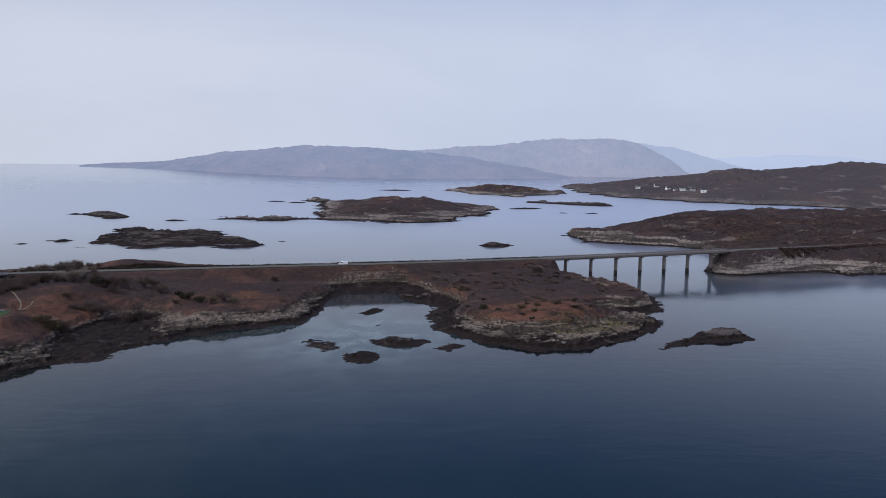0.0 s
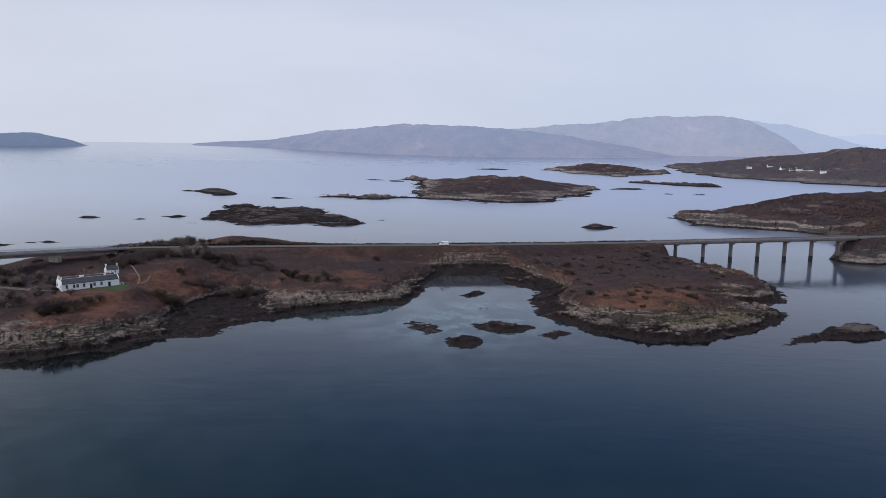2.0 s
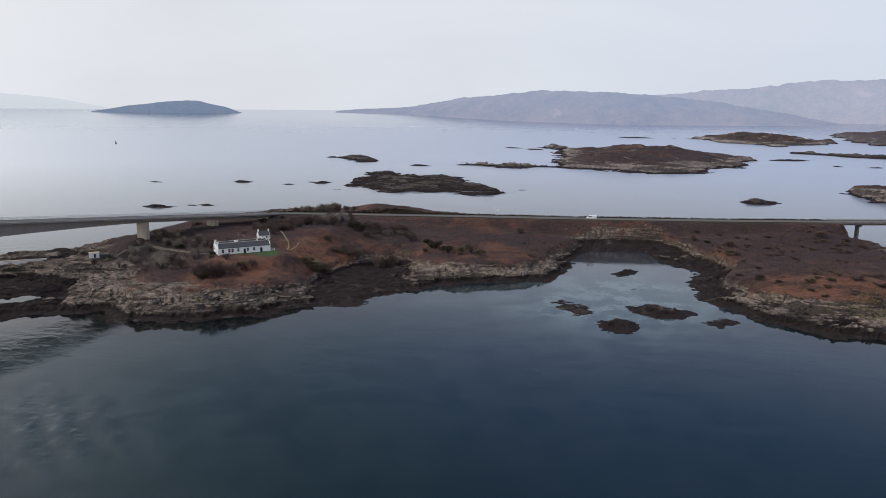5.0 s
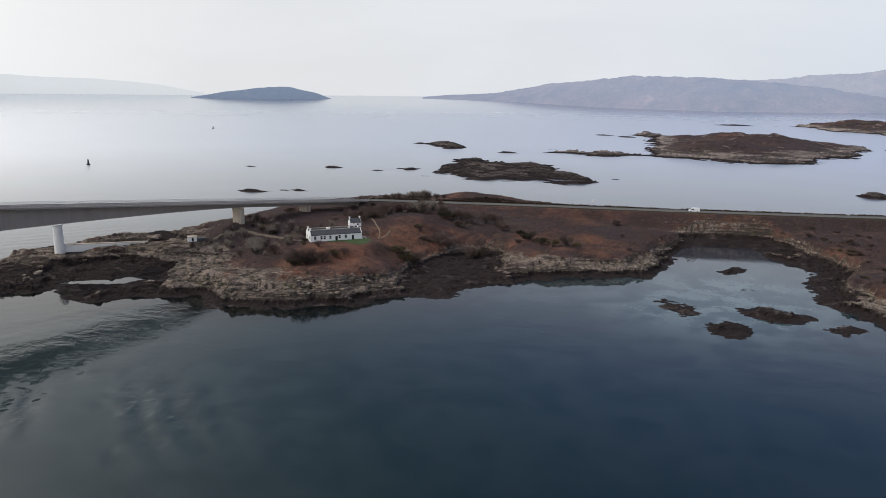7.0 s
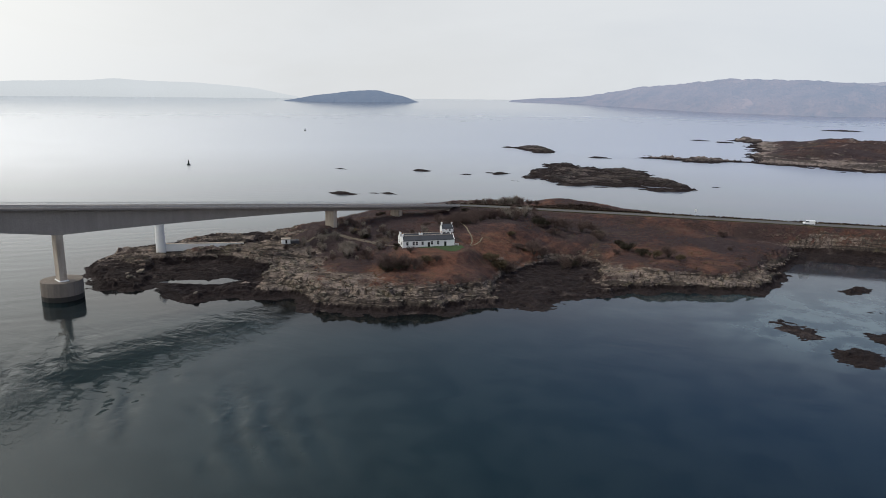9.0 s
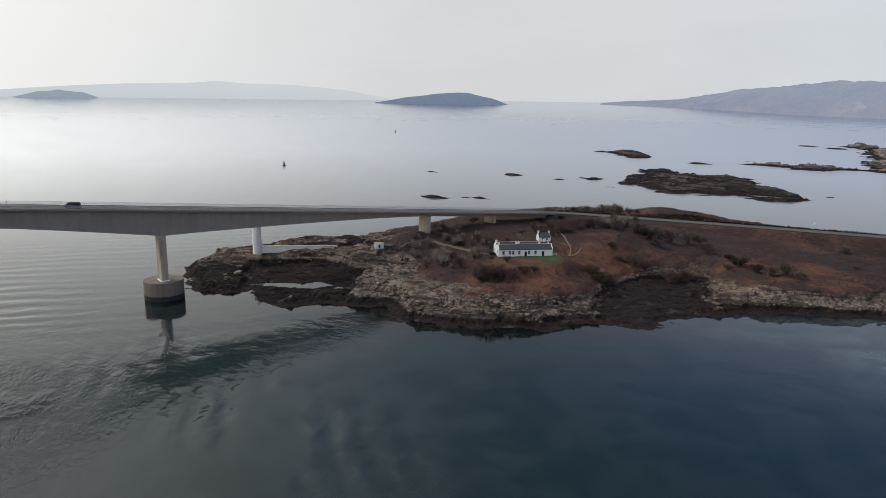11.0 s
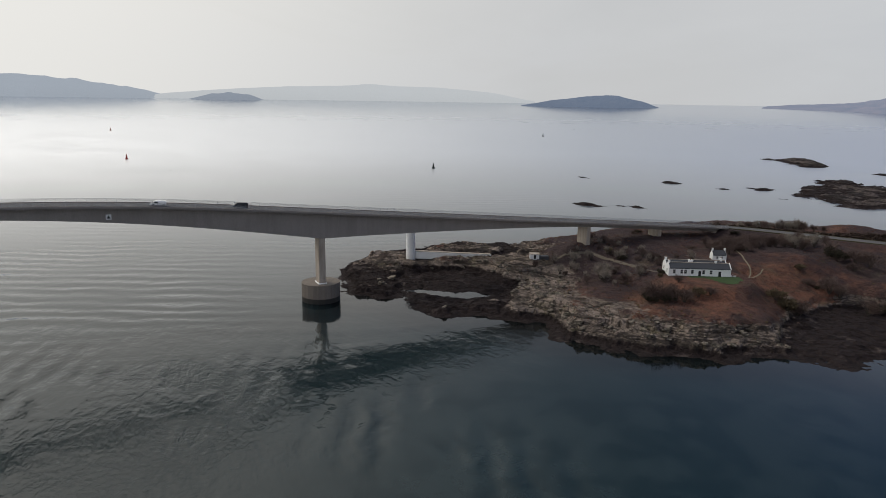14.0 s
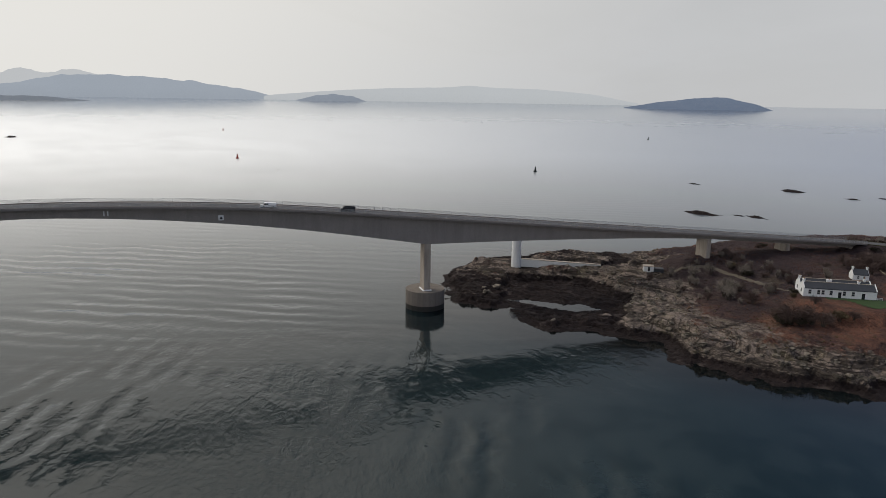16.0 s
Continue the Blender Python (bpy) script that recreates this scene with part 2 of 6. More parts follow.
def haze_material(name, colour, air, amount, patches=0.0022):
    """Distant hillside seen through miles of air: its own colour, with the haze's light painted on as a glow."""
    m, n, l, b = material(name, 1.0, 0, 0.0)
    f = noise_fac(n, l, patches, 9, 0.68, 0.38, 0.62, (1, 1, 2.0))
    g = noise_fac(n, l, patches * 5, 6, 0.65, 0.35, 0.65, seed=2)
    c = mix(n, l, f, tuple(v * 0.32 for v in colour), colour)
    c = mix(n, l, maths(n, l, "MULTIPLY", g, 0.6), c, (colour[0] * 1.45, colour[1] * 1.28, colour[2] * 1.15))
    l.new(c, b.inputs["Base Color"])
    # flat emission mixed over the slope as painted haze, slightly thinner low down
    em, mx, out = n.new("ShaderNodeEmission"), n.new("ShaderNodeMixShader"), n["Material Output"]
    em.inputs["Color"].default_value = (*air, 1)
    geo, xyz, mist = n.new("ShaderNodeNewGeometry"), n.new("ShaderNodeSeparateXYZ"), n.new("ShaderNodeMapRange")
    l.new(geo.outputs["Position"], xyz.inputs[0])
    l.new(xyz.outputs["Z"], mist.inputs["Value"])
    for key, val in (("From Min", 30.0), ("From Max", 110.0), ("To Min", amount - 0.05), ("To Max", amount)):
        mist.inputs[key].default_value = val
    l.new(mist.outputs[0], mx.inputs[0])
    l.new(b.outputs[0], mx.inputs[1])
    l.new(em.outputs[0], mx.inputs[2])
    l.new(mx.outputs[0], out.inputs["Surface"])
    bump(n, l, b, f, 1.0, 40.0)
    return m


def wave_train(n, l, across, length, wobble, seed):
    """Long parallel waves: across is the way they run, length from crest to crest in metres."""
    geo, dot = n.new("ShaderNodeNewGeometry"), n.new("ShaderNodeVectorMath")
    dot.operation = "DOT_PRODUCT"
    dot.inputs[1].default_value = (across[0] * 6.2832 / length, across[1] * 6.2832 / length, 0)
    l.new(geo.outputs["Position"], dot.inputs[0])
    drift = noise_fac(n, l, 0.30 / length, 3, 0.5, 0.0, 1.0, seed=seed)
    fine = noise_fac(n, l, 1.6 / length, 3, 0.55, 0.0, 1.0, seed=seed + 1)
    phase = maths(n, l, "ADD", dot.outputs["Value"], maths(n, l, "MULTIPLY", drift, wobble))
    phase = maths(n, l, "ADD", phase, maths(n, l, "MULTIPLY", fine, wobble * 0.22))
    return maths(n, l, "SINE", phase)


def water_material():
    m, n, l, b = material("sea_water", 0.04, 0, 0.5)
    b.inputs["IOR"].default_value = 1.33

    def field(name):
        at = n.new("ShaderNodeAttribute")
        at.attribute_name = name
        return at.outputs["Fac"]

    def times(x, y):
        return maths(n, l, "MULTIPLY", x, y)

    def plus(x, y):
        return maths(n, l, "ADD", x, y)

    shallow_, still_, open_ = field("shallow"), field("still"), field("open_sea")
    deep = mix(n, l, noise_fac(n, l, 0.006, 3, 0.5, 0.3, 0.7), (0.0033, 0.0100, 0.0125), (0.0055, 0.0150, 0.0170))
    # water colour goes nearly black in a band along the shore
    deep = mix(n, l, field("shore_dark"), deep, (0.002, 0.003, 0.003))
    sand = mix(n, l, noise_fac(n, l, 0.09, 5, 0.6, 0.42, 0.58, seed=3), (0.018, 0.040, 0.048), (0.080, 0.115, 0.122))
    l.new(mix(n, l, shallow_, deep, sand), b.inputs["Base Color"])
    slick = noise_fac(n, l, 0.010, 5, 0.6, 0.35, 0.62, (0.5, 1.6, 1), 1.6, 5)
    ripple = noise_fac(n, l, 0.85, 3, 0.55, 0.2, 0.8, (0.55, 1.0, 1))
    chop = noise_fac(n, l, 0.20, 4, 0.55, 0.2, 0.8, (0.45, 1.1, 1), 0.5, 2)
    short = noise_fac(n, l, 0.42, 3, 0.6, 0.2, 0.8, (0.6, 1.1, 1), 0.4, 9, 28)
    wide = noise_fac(n, l, 0.060, 3, 0.5, 0.2, 0.8, (0.25, 1.0, 1), 0.9, 7, -66)
    rest = maths(n, l, "SUBTRACT", 1.0, times(still_, 0.93))
    h = plus(times(ripple, 0.010), times(chop, 0.026))
    h = times(times(h, plus(times(slick, 0.8), 0.3)), rest)
    # the tidal race, the wake that crosses it, and the swell beyond the pier
    h = plus(h, times(field("eddy"), plus(times(short, 0.34), times(chop, 0.22))))
    h = plus(h, times(field("train"), plus(plus(times(chop, 0.10), times(ripple, 0.03)), times(wide, 0.36))))
    h = plus(h, times(field("wake"), times(wave_train(n, l, (0.62, 0.785), 8.6, 9.0, 3), 0.26)))
    h = plus(h, times(field("swell"), times(wave_train(n, l, (0.80, -0.60), 10.5, 10.0, 6), 0.26)))
    h = times(h, maths(n, l, "SUBTRACT", 1.0, times(open_, 0.80)))
    rough = plus(maths(n, l, "SUBTRACT", 0.055, times(still_, 0.045)), times(open_, 0.10))
    rough = plus(rough, times(field("eddy"), 0.24))
    l.new(rough, b.inputs["Roughness"])
    wave = bump(n, l, b, h, 1.0, 1.0)
    # out in the sound the water lies so flat to the eye that it mirrors nearly all light
    far, mx, out = n.new("ShaderNodeBsdfGlossy"), n.new("ShaderNodeMixShader"), n["Material Output"]
    far.distribution = "MULTI_GGX"
    far.inputs["Color"].default_value, far.inputs["Roughness"].default_value = (0.87, 0.885, 0.91, 1), 0.36
    bands = plus(times(noise_fac(n, l, 0.012, 6, 0.62, 0.3, 0.7, (0.5, 1.0, 1), 1.2, 14), 0.13), times(noise_fac(n, l, 0.06, 5, 0.65, 0.35, 0.65, (0.4, 1.0, 1), 0.8, 15), 0.05))
    l.new(plus(times(plus(bands, 0.13), maths(n, l, "SUBTRACT", 1.0, times(field("horizon"), 0.9))), 0.14), far.inputs["Roughness"])
    l.new(wave.outputs["Normal"], far.inputs["Normal"])
    l.new(times(open_, 0.9), mx.inputs[0])
    l.new(b.outputs[0], mx.inputs[1])
    l.new(far.outputs[0], mx.inputs[2])
    l.new(mx.outputs[0], out.inputs["Surface"])
    return m


# ---- helpers ----
def part(name, bm, mat, parent=None, label="", smooth=False):
    me = bpy.data.meshes.new(name)
    bm.to_mesh(me)
    bm.free()
    me.materials.append(mat)
    if smooth:
        me.polygons.foreach_set("use_smooth", [True] * len(me.polygons))
    ob = new(name, me)
    ob.parent = parent
    if label:
        ob["label"] = label
    return ob


def empty(name, m, label, category, group=""):
    ob = new(name)
    ob.matrix_world = m
    return tagged(ob, label, category, group)


def box(bm, lo, hi, m=Matrix(), bevel=0.0):
    made = bmesh.ops.create_cube(bm, size=1.0)["verts"]
    lo, hi = Vector(lo), Vector(hi)
    for v in made:
        v.co = Vector((lo[i] + (v.co[i] + 0.5) * (hi[i] - lo[i]) for i in range(3)))
    if bevel:
        edges = list({e for v in made for e in v.link_edges})
        done = bmesh.ops.bevel(bm, geom=edges, offset=bevel, segments=1, affect="EDGES", profile=0.5)
        made = list({v for f in done["faces"] for v in f.verts} | {v for v in made if v.is_valid})
    for v in made:
        v.co = m @ v.co
    return made


def tube(bm, a, b, r1, r2, n=8):
    a, b = Vector(a), Vector(b)
    q = (b - a).to_track_quat("Z", "Y")
    rings = []
    for c, r in ((a, r1), (b, r2)):
        rings.append([bm.verts.new(c + q @ Vector((r * math.cos(6.2832 * i / n), r * math.sin(6.2832 * i / n), 0))) for i in range(n)])
    for i in range(n):
        bm.faces.new((rings[0][i], rings[0][(i + 1) % n], rings[1][(i + 1) % n], rings[1][i]))
    bm.faces.new(rings[0][::-1])
    bm.faces.new(rings[1])


PERM = np.random.RandomState(7).permutation(512)
GRADS = np.stack([np.cos(np.arange(16) * 0.3927), np.sin(np.arange(16) * 0.3927)], -1)


def perlin(x, y):
    xi, yi = np.floor(x).astype(int), np.floor(y).astype(int)
    xf, yf = x - xi, y - yi
    u, v = xf * xf * xf * (xf * (xf * 6 - 15) + 10), yf * yf * yf * (yf * (yf * 6 - 15) + 10)

    def corner(i, j):
        g = GRADS[PERM[(PERM[(xi + i) & 255] + yi + j) & 511] & 15]
        return g[..., 0] * (xf - i) + g[..., 1] * (yf - j)

    a = corner(0, 0) + u * (corner(1, 0) - corner(0, 0))
    c = corner(0, 1) + u * (corner(1, 1) - corner(0, 1))
    return (a + v * (c - a)) * 1.5


def fractal(x, y, size, octaves=4, gain=0.5, seed=0.0):
    out, amp = 0 * x, 1.0
    for k in range(octaves):
        f = 2.03 ** k / size
        out = out + amp * perlin(x * f + seed * 17.3 + k * 5.1, y * f - seed * 9.7 + k * 3.3)
        amp *= gain
    return out


def smoothstep(a, b, x):
    t = np.clip((x - a) / (b - a), 0, 1)
    return t * t * (3 - 2 * t)


def inside_distance(x, y, outline):
    """Metres from each place to the outline's edge, positive inside."""
    pts = np.array(outline, float)
    best, inside = np.full(x.shape, 1e9), np.zeros(x.shape, bool)
    for (ax, ay), (bx, by) in zip(pts, np.roll(pts, -1, 0)):
        ex, ey = bx - ax, by - ay
        t = np.clip(((x - ax) * ex + (y - ay) * ey) / (ex * ex + ey * ey + 1e-9), 0, 1)
        best = np.minimum(best, (x - ax - t * ex) ** 2 + (y - ay - t * ey) ** 2)
        inside ^= ((ay > y) != (by > y)) & (x < (bx - ax) * (y - ay) / (by - ay + 1e-12) + ax)
    return np.sqrt(best) * np.where(inside, 1, -1)


def spread(x, y, heights, reach):
    """Smooth heights between the given places."""
    top, weight = 0 * x, 0 * x + 1e-9
    for px, py, pz in heights:
        w = 1.0 / (((x - px) ** 2 + (y - py) ** 2) / reach**2 + 0.08) ** 1.6
        top, weight = top + w * pz, weight + w
    return top / weight


def blocks(x, y, size, turn=0.5, long_=1.7, seed=0):
    """A random height for each block of jointed rock, with straight sharp edges between them."""
    c, s = math.cos(turn), math.sin(turn)
    u, v = (c * x + s * y) / (size * long_), (-s * x + c * y) / size
    iu, iv = np.floor(u).astype(int), np.floor(v).astype(int)
    best, val = np.full(x.shape, 1e9), np.zeros(x.shape)
    for i in (-1, 0, 1):
        for j in (-1, 0, 1):
            h = PERM[(PERM[(iu + i + seed) & 255] + iv + j) & 511]
            g = PERM[(h + 91) & 511]
            d = (u - iu - i - (h & 63) / 64) ** 2 + (v - iv - j - (g & 63) / 64) ** 2
            val = np.where(d < best, (PERM[(g + 37) & 511] & 127) / 127.0, val)
            best = np.minimum(best, d)
    return val - 0.5


class Land:
    """A piece of land: its shoreline in plan, the heights of its ground and how rough its rock is."""

    def __init__(self, outline, heights, reach=20.0, warp=3.0, steep=1.0, ledge=1.0, seed=0.0, tuft=0.5, holes=(), flats=(), bare=(), weedy=(), heath=(), knob=0.0, knob_size=210.0, crag=0.0, crag_size=60.0):
        self.heath, self.crag, self.crag_size = heath, crag, crag_size
        self.knob_size, self.knob, self.bare, self.weedy = knob_size, knob, bare, weedy
        self.outline, self.heights, self.reach, self.warp = outline, heights, reach, warp
        self.steep, self.ledge, self.seed, self.tuft, self.holes, self.flats = steep, ledge, seed, tuft, holes, flats

    def shore(self, x, y):
        w = self.warp
        wx = x + w * fractal(x, y, w * 4, 4, 0.55, self.seed + 1)
        wy = y + w * fractal(x, y, w * 4, 4, 0.55, self.seed + 2)
        d = inside_distance(wx, wy, self.outline)
        for hole in self.holes:
            d = np.minimum(d, -inside_distance(wx, wy, hole))
        if self.crag:
            # creeks and spurs that break the shore up
            d = d + self.crag * (fractal(x, y, self.crag_size, 5, 0.6, self.seed + 40) - 0.15)
        return d

    def z(self, x, y):
        d = self.shore(x, y) * self.steep
        rough = fractal(x, y, 14, 5, 0.55, self.seed + 3)
        d2 = d + 1.6 * rough
        bank = np.where(d2 < 0, 0.45 * d2, 0.32 * d2) - 0.14 * np.clip(d2, 0, 4) + 2.0 * smoothstep(3.5, 6.0, d2) + 1.6 * smoothstep(10.5, 12.5, d2)
        ground = spread(x, y, self.heights, self.reach) + 0.9 * fractal(x, y, 30, 4, 0.5, self.seed + 4)
        if self.knob:
            ground = ground + self.knob * (fractal(x, y * (1.0 if self.knob_size > 120 else 2.0), self.knob_size, 5, 0.6, self.seed + 20) + 0.6 * np.abs(fractal(x, 1.8 * y, self.knob_size * 0.42, 4, 0.6, self.seed + 21)))
        for flat, level, edge in self.flats:
            m = smoothstep(-edge, edge, inside_distance(x + 2.5 * fractal(x, y, 12, 3, 0.5, 31), y + 2.5 * fractal(x, y, 12, 3, 0.5, 32), flat))
            ground = ground + m * (level + 0.5 * fractal(x, y, 9, 3, 0.55, self.seed + 12) - ground)
        k = 0.9
        h = -k * np.logaddexp(-bank / k, -ground / k)
        # ledges of tilted rock beds in the bare band
        step = 1.9
        tilt = h + 0.035 * x + 0.02 * y + 0.5 * fractal(x, y, 22, 3, 0.5, self.seed + 5)
        led = (np.floor(tilt / step) + smoothstep(0.55, 1.0, tilt / step - np.floor(tilt / step))) * step - tilt
        rocky = np.clip(sum((k_ * np.exp(-(((x - bx) / rx) ** 2 + ((y - by) / ry) ** 2)) for bx, by, rx, ry, k_ in self.bare), 0 * x), 0, 1)
        band = smoothstep(0.5, 2.0, h) * (1 - smoothstep(3.6 + 3.6 * rocky, 5.2 + 3.6 * rocky, h))
        h = h + self.ledge * band * (1.0 * led + 0.5 * fractal(x, y, 3.0, 3, 0.55, self.seed + 6) + 0.9 * blocks(x, y, 2.2, 0.6, 2.2) + 0.9 * blocks(x, y, 5.0, 0.9, 2.6, 9))
        h = h + self.tuft * smoothstep(3.8, 5.5, h) * (0.7 * np.abs(fractal(x, y, 5.5, 4, 0.6, self.seed + 7)) + 0.25 * fractal(x, y, 1.7, 2, 0.5, self.seed + 8))
        h = h + self.ledge * 0.5 * (1 - smoothstep(1.0, 2.5, h)) * smoothstep(-0.3, 0.4, h) * blocks(x, y, 3.0, 0.3, 2.0, 5)
        h = h + 0.22 * (1 - smoothstep(1.0, 2.5, h)) * fractal(x, y, 2.2, 3, 0.6, self.seed + 9)
        return h

    def build(self, name, mat, cell, floor=-1.2, carve=None, smooth=False):
        pts = np.array(self.outline, float)
        lo, hi = pts.min(0) - 3 * self.warp - 3, pts.max(0) + 3 * self.warp + 3
        xs, ys = np.arange(lo[0], hi[0], cell), np.arange(lo[1], hi[1], cell)
        x, y = np.meshgrid(xs, ys)
        z = self.z(x, y)
        if carve:
            z = carve(x, y, z)
        # nudge the grid so that its lines do not show
        jx = x + 0.35 * cell * perlin(x / cell * 0.77 + 3.1, y / cell * 0.71)
        jy = y + 0.35 * cell * perlin(x / cell * 0.69 - 8.2, y / cell * 0.73 + 4.0)
        ob = grid_mesh(name, jx, jy, z, mat, z > floor, smooth)
        co = np.zeros(len(ob.data.vertices) * 3, np.float32)
        ob.data.vertices.foreach_get("co", co)
        for key, blobs in (("bare", self.bare), ("weedy", self.weedy), ("heath", self.heath)):
            f = sum((k * np.exp(-(((co[0::3] - bx) / rx) ** 2 + ((co[1::3] - by) / ry) ** 2)) for bx, by, rx, ry, k in blobs), 0 * co[0::3])
            ob.data.attributes.new(key, "FLOAT", "POINT").data.foreach_set("value", np.clip(f, -1 if key == "heath" else 0, 1).astype(np.float32))
        return ob


def grid_mesh(name, x, y, z, mat, keep=None, smooth=True):
    ny, nx = x.shape
    idx = np.arange(nx * ny).reshape(ny, nx)
    quads = np.stack([idx[:-1, :-1], idx[:-1, 1:], idx[1:, 1:], idx[1:, :-1]], -1).reshape(-1, 4)
    co = np.stack([x, y, z], -1).reshape(-1, 3)
    if keep is not None:
        quads = quads[keep.ravel()[quads].any(1)]
        used = np.unique(quads)
        remap = np.zeros(len(co), int)
        remap[used] = np.arange(len(used))
        co, quads = co[used], remap[quads]
    me = bpy.data.meshes.new(name)
    me.vertices.add(len(co))
    me.vertices.foreach_set("co", co.ravel().astype(np.float32))
    me.loops.add(quads.size)
    me.loops.foreach_set("vertex_index", quads.ravel().astype(np.int32))
    me.polygons.add(len(quads))
    me.polygons.foreach_set("loop_start", np.arange(0, quads.size, 4, dtype=np.int32))
    me.polygons.foreach_set("use_smooth", np.full(len(quads), smooth))
    me.materials.append(mat)
    me.update(calc_edges=True)
    return new(name, me)


# ---- the land ----
MOOR = land_material("moor_and_rock", rust=0.05)
# pale: share of painted haze in the colour, strongest on the far hillside
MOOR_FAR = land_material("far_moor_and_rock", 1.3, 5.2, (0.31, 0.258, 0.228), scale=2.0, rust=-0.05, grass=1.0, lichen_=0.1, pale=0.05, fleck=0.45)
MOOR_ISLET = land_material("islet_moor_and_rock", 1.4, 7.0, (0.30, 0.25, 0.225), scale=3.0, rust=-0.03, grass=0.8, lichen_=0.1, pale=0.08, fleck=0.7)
MOOR_KYLE = land_material("hazed_hillside_moor", 2.0, 9.0, (0.18, 0.158, 0.14), scale=5.0, grass=0.8, rust=-0.08, pale=0.45, fleck=1.0)
SKERRY = land_material("skerry_rock", 2.0, 30.0, (0.120, 0.098, 0.090), veg=0.0, lichen_=0.08, scale=1.5)

